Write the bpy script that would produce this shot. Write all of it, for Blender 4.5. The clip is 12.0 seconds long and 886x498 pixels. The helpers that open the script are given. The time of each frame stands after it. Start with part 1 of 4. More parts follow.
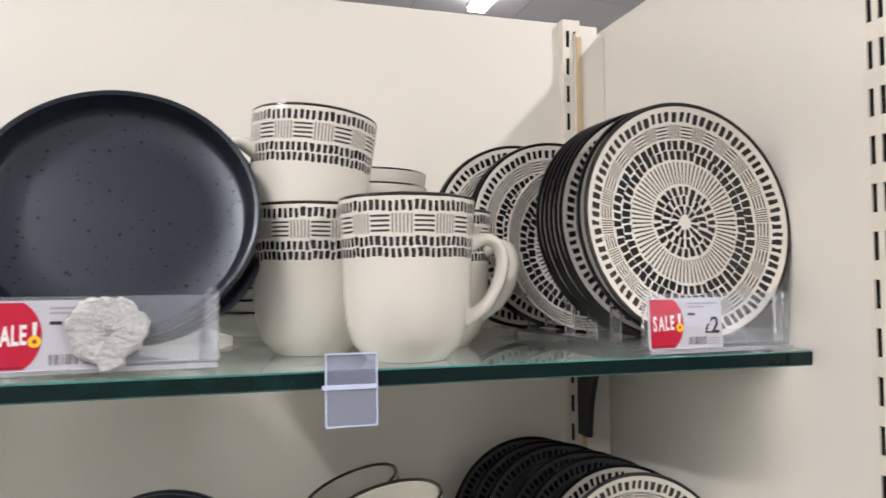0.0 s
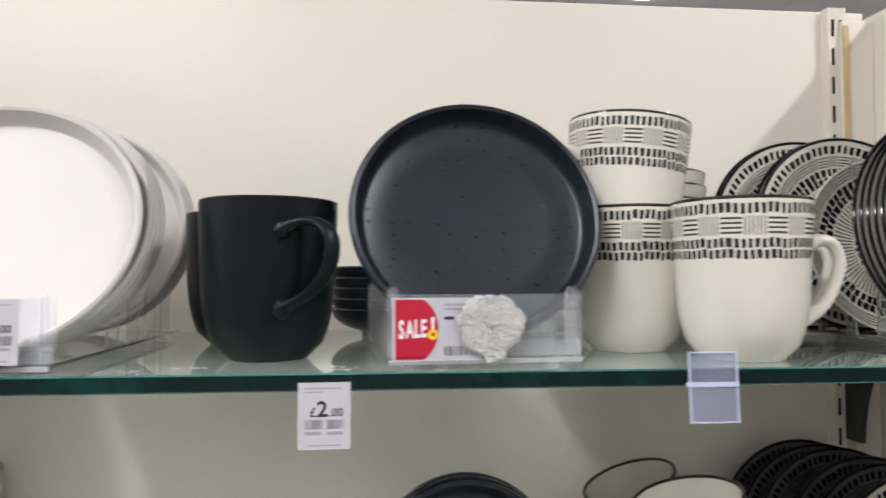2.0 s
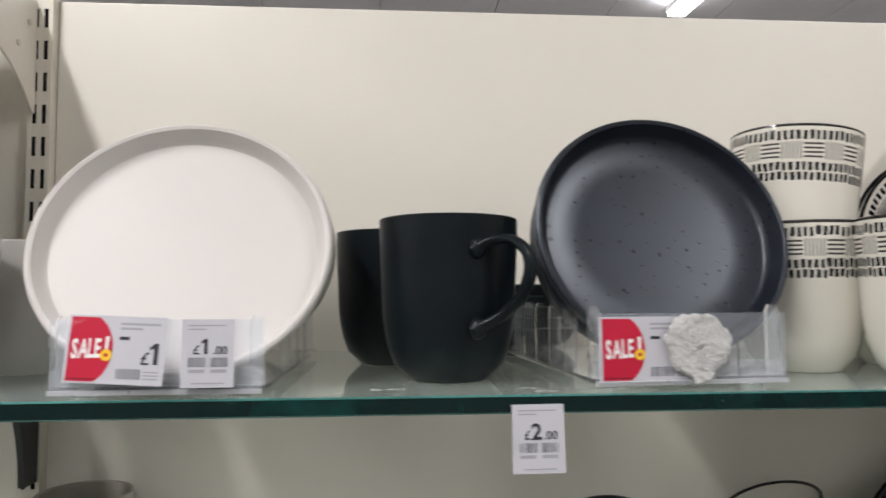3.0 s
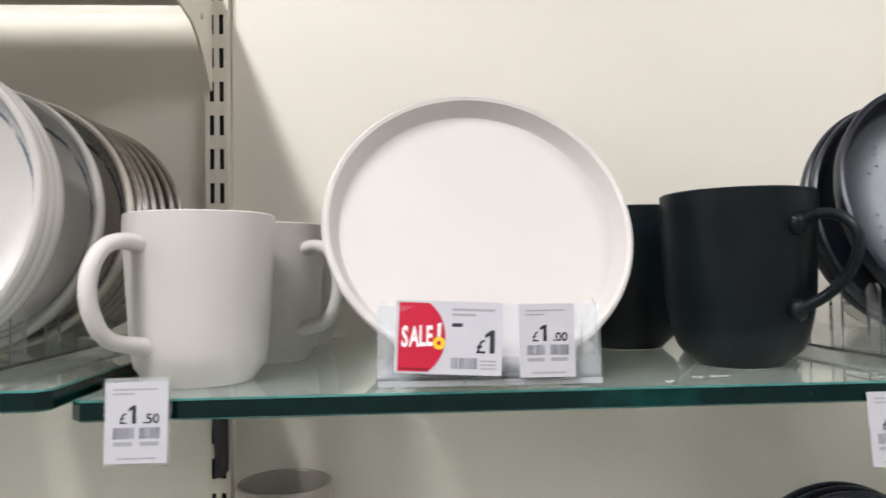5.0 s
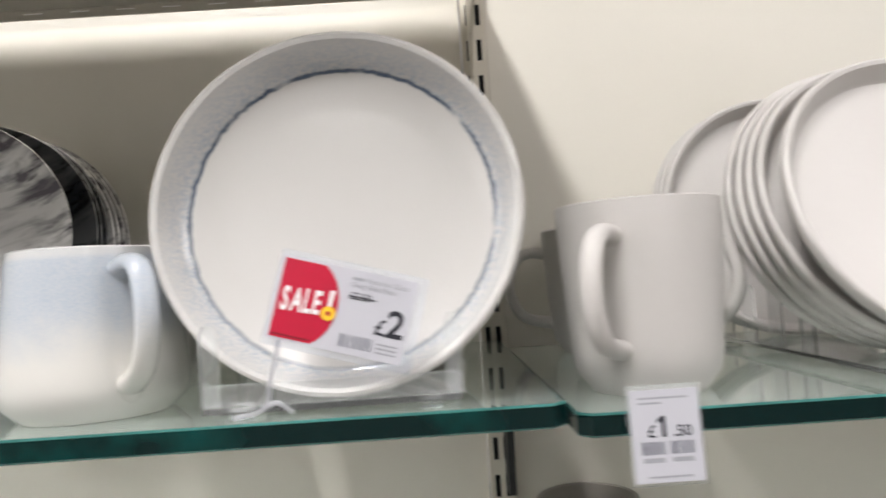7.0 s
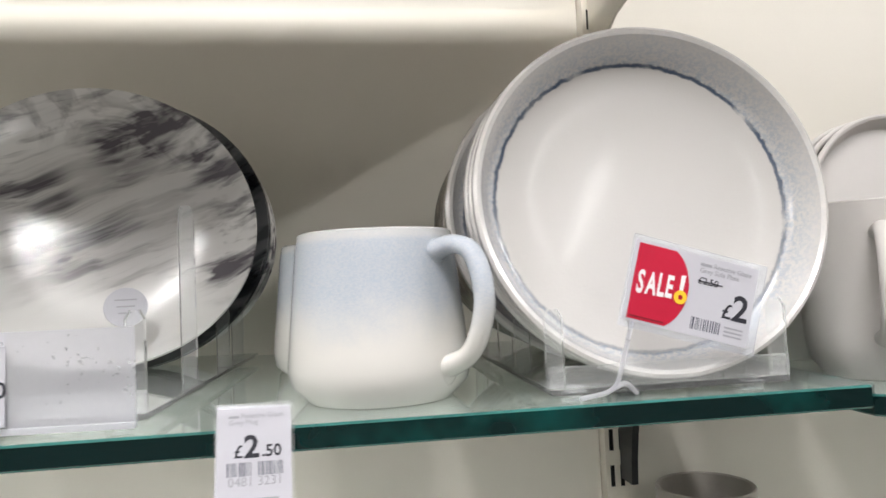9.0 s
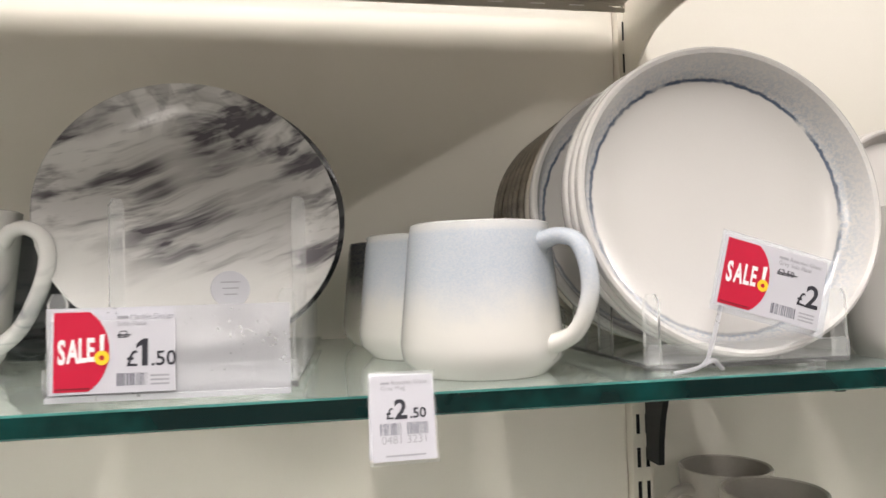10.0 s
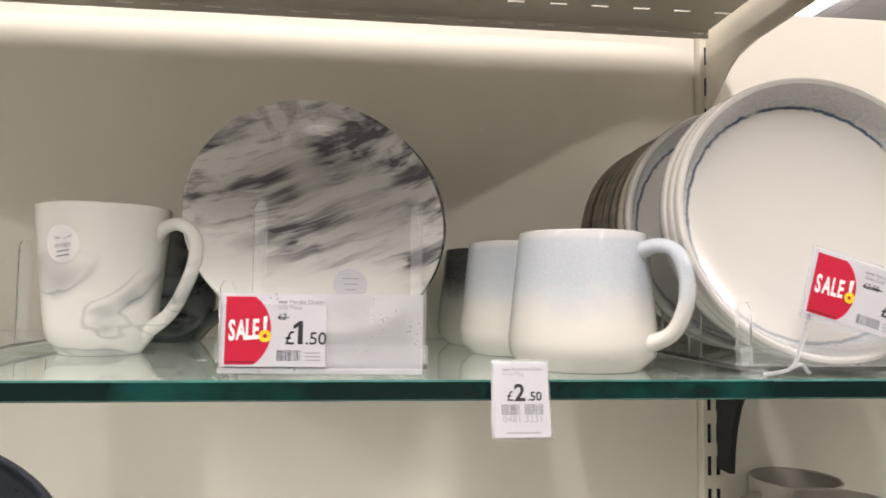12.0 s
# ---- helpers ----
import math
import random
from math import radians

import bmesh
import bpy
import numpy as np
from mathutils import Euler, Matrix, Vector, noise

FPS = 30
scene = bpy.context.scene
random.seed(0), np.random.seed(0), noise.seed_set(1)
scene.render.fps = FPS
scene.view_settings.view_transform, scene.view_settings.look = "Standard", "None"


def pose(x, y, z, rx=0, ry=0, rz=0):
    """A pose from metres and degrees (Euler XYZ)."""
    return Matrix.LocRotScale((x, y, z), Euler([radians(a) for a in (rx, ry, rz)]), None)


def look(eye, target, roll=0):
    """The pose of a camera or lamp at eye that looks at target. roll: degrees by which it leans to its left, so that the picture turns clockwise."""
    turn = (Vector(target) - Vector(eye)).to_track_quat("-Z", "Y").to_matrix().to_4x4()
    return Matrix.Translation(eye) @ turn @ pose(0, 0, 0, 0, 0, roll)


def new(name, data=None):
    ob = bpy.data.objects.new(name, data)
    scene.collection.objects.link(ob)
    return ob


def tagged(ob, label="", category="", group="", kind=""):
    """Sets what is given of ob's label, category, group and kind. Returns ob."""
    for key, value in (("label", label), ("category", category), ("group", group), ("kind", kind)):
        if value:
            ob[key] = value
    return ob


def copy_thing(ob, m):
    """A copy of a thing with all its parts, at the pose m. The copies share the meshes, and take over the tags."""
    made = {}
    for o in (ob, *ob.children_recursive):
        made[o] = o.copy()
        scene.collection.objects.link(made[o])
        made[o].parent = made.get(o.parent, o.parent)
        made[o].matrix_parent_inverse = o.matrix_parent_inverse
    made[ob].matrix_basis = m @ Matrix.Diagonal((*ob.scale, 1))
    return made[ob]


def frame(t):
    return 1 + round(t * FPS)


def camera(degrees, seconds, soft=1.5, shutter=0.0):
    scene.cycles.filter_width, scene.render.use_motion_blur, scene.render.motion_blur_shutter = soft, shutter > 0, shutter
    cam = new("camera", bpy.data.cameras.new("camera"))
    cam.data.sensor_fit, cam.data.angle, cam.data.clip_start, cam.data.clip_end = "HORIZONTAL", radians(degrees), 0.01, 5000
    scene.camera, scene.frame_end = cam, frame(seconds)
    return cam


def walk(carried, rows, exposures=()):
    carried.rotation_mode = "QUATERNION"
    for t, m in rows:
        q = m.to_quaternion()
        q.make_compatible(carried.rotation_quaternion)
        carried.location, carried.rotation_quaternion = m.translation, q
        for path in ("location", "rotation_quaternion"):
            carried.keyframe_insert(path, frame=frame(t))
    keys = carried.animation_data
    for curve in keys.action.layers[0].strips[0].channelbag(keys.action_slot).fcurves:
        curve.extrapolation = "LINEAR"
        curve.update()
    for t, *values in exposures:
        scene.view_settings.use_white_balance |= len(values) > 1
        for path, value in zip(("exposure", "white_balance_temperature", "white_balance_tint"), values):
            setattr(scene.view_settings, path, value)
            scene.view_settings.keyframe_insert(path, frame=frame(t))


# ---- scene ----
cam = camera(63.9, 12.0, 1.5, 0.5)
PATH = [
    (0, (0.101, 0.066, 1.523), (0.661, 1.985, 1.611), -0.4),
    (0.5, (0.079, 0.065, 1.524), (0.554, 2.006, 1.608), -0.3),
    (1, (0.048, 0.066, 1.525), (0.415, 2.03, 1.609), -0.2),
    (1.5, (0.009, 0.066, 1.526), (0.273, 2.046, 1.61), -0.2),
    (2, (-0.039, 0.068, 1.528), (0.151, 2.057, 1.598), -0.0),
    (2.5, (-0.094, 0.076, 1.528), (0.074, 2.067, 1.613), -0.1),
    (3, (-0.152, 0.086, 1.529), (-0.002, 2.076, 1.648), -0.2),
    (3.5, (-0.205, 0.101, 1.529), (-0.057, 2.092, 1.647), 0.2),
    (5.5, (-0.359, 0.129, 1.535), (-0.28, 2.127, 1.571), -1.7),
    (6, (-0.402, 0.131, 1.545), (-0.363, 2.131, 1.565), -2.5),
    (6.5, (-0.467, 0.147, 1.545), (-0.469, 2.147, 1.577), -2.9),
    (7, (-0.55, 0.177, 1.532), (-0.522, 2.175, 1.623), -3.7),
    (7.5, (-0.606, 0.193, 1.534), (-0.585, 2.19, 1.637), -3.7),
    (9.5, (-0.78, 0.171, 1.533), (-0.439, 2.14, 1.617), -1.9),
    (10, (-0.816, 0.155, 1.53), (-0.457, 2.121, 1.61), -1.5),
    (10.5, (-0.835, 0.139, 1.531), (-0.486, 2.107, 1.62), -0.9),
    (11, (-0.841, 0.128, 1.528), (-0.519, 2.099, 1.632), -0.1),
    (11.5, (-0.847, 0.12, 1.524), (-0.568, 2.097, 1.638), 0.4),
    (12, (-0.859, 0.115, 1.523), (-0.638, 2.099, 1.64), 0.7),
]
walk(cam, [(t, look(eye, target, roll)) for t, eye, target, roll in PATH],
     [(0.0, -0.14, 6480, 13), (2.0, -0.21, 6480, 11), (3.0, -0.42, 6500, 10), (3.6, -0.38, 6550, 10), (5.5, -0.14, 6450, 10), (7.5, -0.26, 6550, 10), (9.3, -0.21, 6500, 10), (10.2, -0.17, 6950, 12), (12.0, -0.16, 7080, 13)])

# ---------------------------------------------------------------- light
world = bpy.data.worlds.new("world")
scene.world = world
world.use_nodes = True
world.node_tree.nodes["Background"].inputs[0].default_value = (0.95, 0.97, 1.0, 1)
world.node_tree.nodes["Background"].inputs[1].default_value = 0.05


def strip_lamp(name, place, size_x, size_y, watts, turn=0.0, colour=(0.995, 0.985, 0.975), tilt=0.0):
    data = bpy.data.lights.new(name, "AREA")
    data.shape, data.size, data.size_y, data.energy, data.color = "RECTANGLE", size_x, size_y, watts, colour
    ob = new(name, data)
    ob.matrix_world = pose(*place, tilt, 0, turn)
    return ob


CEILING = 3.0
# x, y, turn and watts of each ceiling tube
# the second tube is added to brighten the far ceiling
TUBES = [(1.30, 2.90, 91.0, 30.0), (-2.1, 3.3, 91.0, 30.0), (-0.98, -0.55, 94.0, 51.0), (1.5, -0.75, 94.0, 46.0), (-3.4, -0.6, 94.0, 48.0), (0.3, -2.7, 94.0, 4.0), (-2.1, -2.7, 94.0, 4.0)]

# ---------------------------------------------------------------- node helpers


class Val:
    """A socket with arithmetic, for short procedural patterns."""

    def __init__(self, tree, sock):
        self.tree, self.sock = tree, sock

    def op(self, kind, *others):
        n = self.tree.nodes.new("ShaderNodeMath")
        n.operation = kind
        for i, v in enumerate((self, *others)):
            if isinstance(v, Val):
                self.tree.links.new(v.sock, n.inputs[i])
            else:
                n.inputs[i].default_value = v
        return Val(self.tree, n.outputs[0])

    def __add__(self, o): return self.op("ADD", o)
    def __sub__(self, o): return self.op("SUBTRACT", o)
    def __mul__(self, o): return self.op("MULTIPLY", o)
    def __truediv__(self, o): return self.op("DIVIDE", o)
    def above(self, o): return self.op("GREATER_THAN", o)
    def below(self, o): return self.op("LESS_THAN", o)
    def fract(self): return self.op("FRACT")
    def floor(self): return self.op("FLOOR")
    def mod(self, o): return self.op("FLOORED_MODULO", o)
    def max(self, o): return self.op("MAXIMUM", o)
    def abs(self): return self.op("ABSOLUTE")
    def sin(self): return self.op("SINE")
    def inside(self, a, b): return self.above(a) * self.below(b)

    def ramp(self, a, b):
        n = self.tree.nodes.new("ShaderNodeMapRange")
        n.interpolation_type = "SMOOTHSTEP"
        self.tree.links.new(self.sock, n.inputs[0])
        n.inputs[1].default_value, n.inputs[2].default_value = a, b
        return Val(self.tree, n.outputs[0])


class Mat:
    def __init__(self, name, colour, rough=0.5, metal=0.0, spec=0.5, coat=0.0):
        self.m = bpy.data.materials.new(name)
        self.m.use_nodes = True
        self.t = self.m.node_tree
        self.b = self.t.nodes["Principled BSDF"]
        self.b.inputs["Base Color"].default_value = (*colour, 1)
        self.b.inputs["Roughness"].default_value = rough
        self.b.inputs["Metallic"].default_value = metal
        self.b.inputs["Specular IOR Level"].default_value = spec
        self.b.inputs["Coat Weight"].default_value = coat
        self.b.inputs["Coat Roughness"].default_value = 0.08
        self.colour = colour

    def coords(self):
        n = self.t.nodes.new("ShaderNodeTexCoord")
        s = self.t.nodes.new("ShaderNodeSeparateXYZ")
        self.t.links.new(n.outputs["Object"], s.inputs[0])
        return n.outputs["Object"], Val(self.t, s.outputs[0]), Val(self.t, s.outputs[1]), Val(self.t, s.outputs[2])

    def noise(self, scale, detail=4, rough=0.55, vec=None, distortion=0.0):
        n = self.t.nodes.new("ShaderNodeTexNoise")
        n.inputs["Scale"].default_value, n.inputs["Detail"].default_value = scale, detail
        n.inputs["Roughness"].default_value, n.inputs["Distortion"].default_value = rough, distortion
        if vec is None:
            vec = self.t.nodes.new("ShaderNodeTexCoord").outputs["Object"]
        self.t.links.new(vec, n.inputs["Vector"])
        return Val(self.t, n.outputs[0])

    def pits(self, scale, radius, share, seed=0.0):
        """Round spots scattered at random: 1 inside a spot, 0 outside."""
        n = self.t.nodes.new("ShaderNodeTexVoronoi")
        n.voronoi_dimensions = "2D"
        n.inputs["Scale"].default_value = scale
        vec = self.t.nodes.new("ShaderNodeTexCoord").outputs["Object"]
        add = self.t.nodes.new("ShaderNodeVectorMath")
        add.inputs[1].default_value = (seed, seed * 0.7, 0.0)
        self.t.links.new(vec, add.inputs[0])
        self.t.links.new(add.outputs[0], n.inputs["Vector"])
        col = self.t.nodes.new("ShaderNodeSeparateColor")
        self.t.links.new(n.outputs["Color"], col.inputs[0])
        size = Val(self.t, col.outputs[1]) * (radius * 0.6) + radius * 0.5
        return (Val(self.t, n.outputs["Distance"]) - size).ramp(radius * 0.35, -radius * 0.2) * Val(self.t, col.outputs[0]).below(share)

    def mix(self, fac, a, b):
        n = self.t.nodes.new("ShaderNodeMix")
        n.data_type = "RGBA"
        self.t.links.new(fac.sock, n.inputs[0])
        for i, v in ((6, a), (7, b)):
            if isinstance(v, tuple):
                n.inputs[i].default_value = (*v, 1)
            else:
                self.t.links.new(v, n.inputs[i])
        return n.outputs[2]

    def base(self, sock):
        self.t.links.new(sock, self.b.inputs["Base Color"])
        return self

    def roughness(self, val):
        self.t.links.new(val.sock, self.b.inputs["Roughness"])
        return self

    def bump(self, val, strength=0.2, distance=0.001):
        n = self.t.nodes.new("ShaderNodeBump")
        n.inputs["Strength"].default_value, n.inputs["Distance"].default_value = strength, distance
        self.t.links.new(val.sock, n.inputs["Height"])
        self.t.links.new(n.outputs[0], self.b.inputs["Normal"])
        return self

    def vary(self, scale, amount, rough_amount=0.08, bump=0.0, fine=400.0):
        """Two scales of variation: broad staining and fine grain."""
        big, small = self.noise(scale), self.noise(fine, 2)
        dark = tuple(c * (1 - amount) for c in self.colour)
        self.base(self.mix((big * 0.75 + small * 0.25).ramp(0.3, 0.7), dark, self.colour))
        r = self.b.inputs["Roughness"].default_value
        self.roughness(small * rough_amount + big * rough_amount + (r - rough_amount))
        if bump:
            self.bump(small + big, bump, 0.0006)
        return self


# ---------------------------------------------------------------- materials
PANEL = Mat("cream_panel", (0.77, 0.73, 0.655), 0.42).vary(3.0, 0.045, 0.06, 0.05, 900).m
PANEL_EDGE = Mat("panel_edge", (0.62, 0.47, 0.26), 0.6).vary(20, 0.2).m
RAIL = Mat("cream_steel", (0.76, 0.71, 0.62), 0.38).vary(14, 0.1, 0.08, 0.04).m
# near-black colour standing in for the shade behind the upright's slots
SLOT_SHADE = Mat("slot_shade", (0.012, 0.012, 0.012), 0.8).vary(30, 0.3).m
IRON = Mat("black_steel", (0.018, 0.02, 0.022), 0.42).vary(40, 0.3, 0.08, 0.06).m
SHELF_STEEL = Mat("beige_shelf_steel", (0.6, 0.56, 0.49), 0.45).vary(10, 0.1, 0.08, 0.03).m
TILE = Mat("ceiling_tile", (0.84, 0.83, 0.87), 0.9).vary(6, 0.06, 0.03, 0.2, 300).m
FLOOR = Mat("shop_floor", (0.31, 0.30, 0.285), 0.35).vary(4, 0.15, 0.1, 0.02).m
WALL = Mat("shop_wall", (0.72, 0.7, 0.67), 0.6).vary(2, 0.06, 0.05, 0.03).m
BOOTH = Mat("gondola_steel", (0.6, 0.58, 0.55), 0.5).vary(3, 0.1, 0.05, 0.02).m
CERAMIC_BLACK = Mat("matt_black_glaze", (0.0075, 0.0098, 0.0175), 0.36, spec=0.6)
CERAMIC_BLACK.b.inputs["Specular Tint"].default_value = (0.84, 0.91, 1.0, 1)
CERAMIC_BLACK.vary(25, 0.35, 0.06)
pit = CERAMIC_BLACK.pits(105, 0.115, 0.34).max(CERAMIC_BLACK.pits(150, 0.115, 0.2, 3.0))
CERAMIC_BLACK.base(CERAMIC_BLACK.mix(pit, CERAMIC_BLACK.b.inputs["Base Color"].links[0].from_socket, (0.003, 0.003, 0.004)))
CERAMIC_BLACK.bump(pit * -1.0 + CERAMIC_BLACK.noise(700, 2) * 0.05, 0.55, 0.0007)
CERAMIC_BLACK.t.links.new((pit * -0.3 + 0.6).sock, CERAMIC_BLACK.b.inputs["Specular IOR Level"])
CERAMIC_BLACK = CERAMIC_BLACK.m
MUG_BLACK = Mat("satin_black_mug_glaze", (0.0045, 0.0085, 0.0110), 0.33, spec=0.22).vary(30, 0.3, 0.05, 0.02).m
CERAMIC_WHITE = Mat("matt_white_glaze", (0.60, 0.57, 0.55), 0.46, spec=0.28).vary(12, 0.03, 0.05, 0.02).m
CERAMIC_CREAM = Mat("cream_glaze", (0.72, 0.685, 0.61), 0.14, coat=0.2).vary(14, 0.05, 0.04).m
BARE = Mat("unglazed_foot", (0.66, 0.58, 0.47), 0.8).vary(60, 0.15, 0.05, 0.1).m
# white mug glaze greyed to carry the shade under the shelf
SHADED_WHITE_GLAZE = Mat("shaded_white_glaze", (0.42, 0.38, 0.34), 0.3).vary(20, 0.12, 0.05).m
TAUPE = Mat("taupe_reactive_glaze", (0.31, 0.27, 0.22), 0.2, coat=0.3).vary(40, 0.55, 0.06, 0.02, 200).m
CARD = Mat("white_card", (0.52, 0.515, 0.56), 0.5).vary(30, 0.03, 0.04).m
RED = Mat("red_print", (0.51, 0.006, 0.038), 0.4).vary(40, 0.08, 0.04).m
INK = Mat("black_print", (0.02, 0.02, 0.03), 0.5).m
BAR_INK = Mat("barcode_print", (0.10, 0.10, 0.13), 0.5).m
PALE_INK = Mat("grey_print", (0.33, 0.33, 0.36), 0.5).m
YELLOW = Mat("yellow_print", (0.9, 0.55, 0.03), 0.4).m
DARK_RED = Mat("dark_red_print", (0.2, 0.004, 0.012), 0.45).m
WHITE_PRINT = Mat("white_print", (0.80, 0.78, 0.79), 0.45).m
PATCH = Mat("torn_paper", (0.74, 0.73, 0.72), 0.75)
PATCH.vary(90, 0.22, 0.05)
PATCH.bump(PATCH.noise(330, 5, 0.7) + PATCH.noise(120, 3) * 1.2, 1.0, 0.0035)
PATCH = PATCH.m
BLUE_CLIP = Mat("translucent_blue_plastic", (0.70, 0.755, 0.94), 0.12)
BLUE_CLIP.b.inputs["Transmission Weight"].default_value = 0.80
BLUE_CLIP.b.inputs["IOR"].default_value = 1.08
BLUE_CLIP = BLUE_CLIP.vary(20, 0.05, 0.05).m
BLUE_EDGE = Mat("pale_blue_plastic_edge", (0.55, 0.6, 0.78), 0.25).vary(30, 0.08, 0.05).m
TUBE = bpy.data.materials.new("lit_tube")
TUBE.use_nodes = True
TUBE.node_tree.nodes["Principled BSDF"].inputs["Emission Color"].default_value = (1, 0.98, 0.95, 1)
TUBE.node_tree.nodes["Principled BSDF"].inputs["Emission Strength"].default_value = 8.0


def glass(name, colour, rough=0.0, ior=1.5):
    m = Mat(name, colour, rough)
    m.b.inputs["Transmission Weight"].default_value = 1.0
    m.b.inputs["IOR"].default_value = ior
    return m


GLASS = glass("shelf_glass", (0.86, 0.95, 0.91), 0.0, 1.5)
GLASS.b.inputs["Transmission Weight"].default_value = 0.9
g = GLASS.noise(18, 5, 0.7)
GLASS.roughness(g.ramp(0.5, 0.75) * 0.16)
GLASS = GLASS.m
GLASS_EDGE = glass("green_glass_edge", (0.0006, 0.0125, 0.0125), 0.08, 1.5)
GLASS_EDGE.b.inputs["Specular IOR Level"].default_value = 0.25
GLASS_EDGE.b.inputs["Transmission Weight"].default_value = 0.08
# brighter teal patches: light inside the glass, put into the edge colour
GLASS_EDGE.base(GLASS_EDGE.mix((GLASS_EDGE.noise(9, 3) * 0.8 + GLASS_EDGE.noise(60, 2) * 0.2).ramp(0.52, 0.72), (0.0006, 0.0125, 0.0125), (0.001, 0.05, 0.045)))
GLASS_EDGE = GLASS_EDGE.m
# arris coloured lighter than the edge to paint its highlight line
GLASS_ARRIS = Mat("polished_glass_arris", (0.05, 0.20, 0.18), 0.1, spec=0.7).vary(25, 0.5, 0.05).m
ACRYLIC = glass("clear_acrylic", (0.94, 0.95, 0.95), 0.02, 1.2)
ACRYLIC.b.inputs["Transmission Weight"].default_value = 0.93
a1 = ACRYLIC.noise(60, 5, 0.7)
ACRYLIC.roughness(a1.ramp(0.45, 0.8) * 0.18)
ACRYLIC = ACRYLIC.m
POCKET = glass("frosted_card_pocket", (0.72, 0.72, 0.75), 0.3, 1.12)
POCKET.b.inputs["Transmission Weight"].default_value = 0.72
FILM = glass("clear_card_film", (0.91, 0.935, 0.985), 0.06, 1.12)
FILM.b.inputs["Transmission Weight"].default_value = 0.92
FILM = FILM.vary(40, 0.04, 0.06).m
POCKET = POCKET.vary(50, 0.05, 0.1).m


def blend_glaze(name, low, high, z0, z1, rough, speck):
    """A glaze that changes colour up the side, with speckles where the two meet."""
    m = Mat(name, low, rough, coat=0.4)
    _, x, y, z = m.coords()
    wob = (m.noise(28, 5, 0.7) - 0.5) * 0.03
    f = (z + wob).ramp(z0, z1)
    sp = m.noise(1100, 2, 0.6).ramp(0.35, 0.65)
    c = m.mix(f * (sp * 0.35 + 0.65), low, high)
    c = m.mix((z + wob * 0.15).ramp(0.0755, 0.0795) * speck, c, low)
    m.base(c).bump(m.noise(300, 3), 0.06, 0.0006)
    return m.m


BLUE_OMBRE = blend_glaze("blue_ombre_glaze", (0.67, 0.65, 0.615), (0.44, 0.49, 0.565), 0.026, 0.056, 0.13, 0.6)
GREY_OMBRE = blend_glaze("grey_ombre_glaze", (0.55, 0.51, 0.45), (0.05, 0.06, 0.075), 0.03, 0.06, 0.2, 0.0)


def rim_glaze(name, ring, rim, body):
    """White plate glaze with a mottled coloured border and a broken ring where the wall begins."""
    m = Mat(name, body, 0.16, coat=0.3)
    vec, x, y, z = m.coords()
    r = (x * x + y * y).op("SQRT")
    jit = (m.noise(180, 4, 0.7) - 0.5) * 0.006
    mott = m.noise(520, 4, 0.7)
    c = m.mix((r + jit * 0.6).above(0.0738) * (r + jit).ramp(0.0862, 0.0752) * mott.ramp(0.40, 0.60), body, rim)
    line = ((r + jit * 0.55) - 0.0737).abs().ramp(0.0016, 0.0003) * (m.noise(40, 3).ramp(0.25, 0.5) * (y.ramp(-0.09, 0.05) * 0.55 + 0.4))
    c = m.mix(line, c, ring)
    m.base(c).bump(mott, 0.12, 0.0008)
    return m.m


BLUE_RIM = rim_glaze("blue_rimmed_glaze", (0.035, 0.065, 0.12), (0.44, 0.47, 0.515), (0.60, 0.58, 0.56))
TEAL_RIM = rim_glaze("dark_rimmed_glaze", (0.02, 0.045, 0.065), (0.16, 0.21, 0.235), (0.6, 0.55, 0.48))


def marble(name, light, dark, along, across, turn, fade):
    """Smeared grey marbling: long soft strokes with finer hairs, crowding towards one side of the piece."""
    m = Mat(name, light, 0.15, coat=0.15)
    tc = m.t.nodes.new("ShaderNodeTexCoord").outputs["Object"]
    warp = m.noise(17, 2, 0.5, tc)
    rot = m.t.nodes.new("ShaderNodeMapping")
    rot.inputs["Rotation"].default_value = (0, 0, radians(turn))
    m.t.links.new(tc, rot.inputs[0])
    mp = m.t.nodes.new("ShaderNodeMapping")
    mp.inputs["Scale"].default_value = (along, across, across)
    m.t.links.new(rot.outputs[0], mp.inputs[0])
    off = m.t.nodes.new("ShaderNodeCombineXYZ")
    rnd = Val(m.t, m.t.nodes.new("ShaderNodeObjectInfo").outputs["Random"]) * 7.0
    m.t.links.new((rnd + warp * 0.75).sock, off.inputs[1])
    m.t.links.new((rnd + warp * 0.6).sock, off.inputs[0])
    add = m.t.nodes.new("ShaderNodeVectorMath")
    add.operation = "ADD"
    m.t.links.new(mp.outputs[0], add.inputs[0])
    m.t.links.new(off.outputs[0], add.inputs[1])
    v = add.outputs[0]
    broad = m.noise(0.55, 2, 0.45, v, 0.2).ramp(0.40, 0.64)
    mid = m.noise(1.0, 4, 0.55, v, 0.25).ramp(0.46, 0.63)
    hairs = m.noise(2.1, 3, 0.55, v, 0.3).ramp(0.52, 0.68)
    calm = m.noise(15, 1, 0.4, tc).ramp(0.30, 0.58)
    f = broad * 0.22 + mid * (calm * 0.62 + 0.15) + hairs * (calm * 0.42 + 0.08)
    if fade:
        _, x, y, z = m.coords()
        drift = y + x * 0.12 + (warp - 0.5) * 0.06
        crest = drift.ramp(0.042, 0.066) * m.noise(34, 3, 0.6, tc, 1.2).ramp(0.42, 0.62)
        f = (f * (drift.ramp(-0.056, -0.012) * 0.95 + 0.05)) + crest * 0.4
    m.base(m.mix(f.op("MINIMUM", 1.0), light, dark))
    return m.m


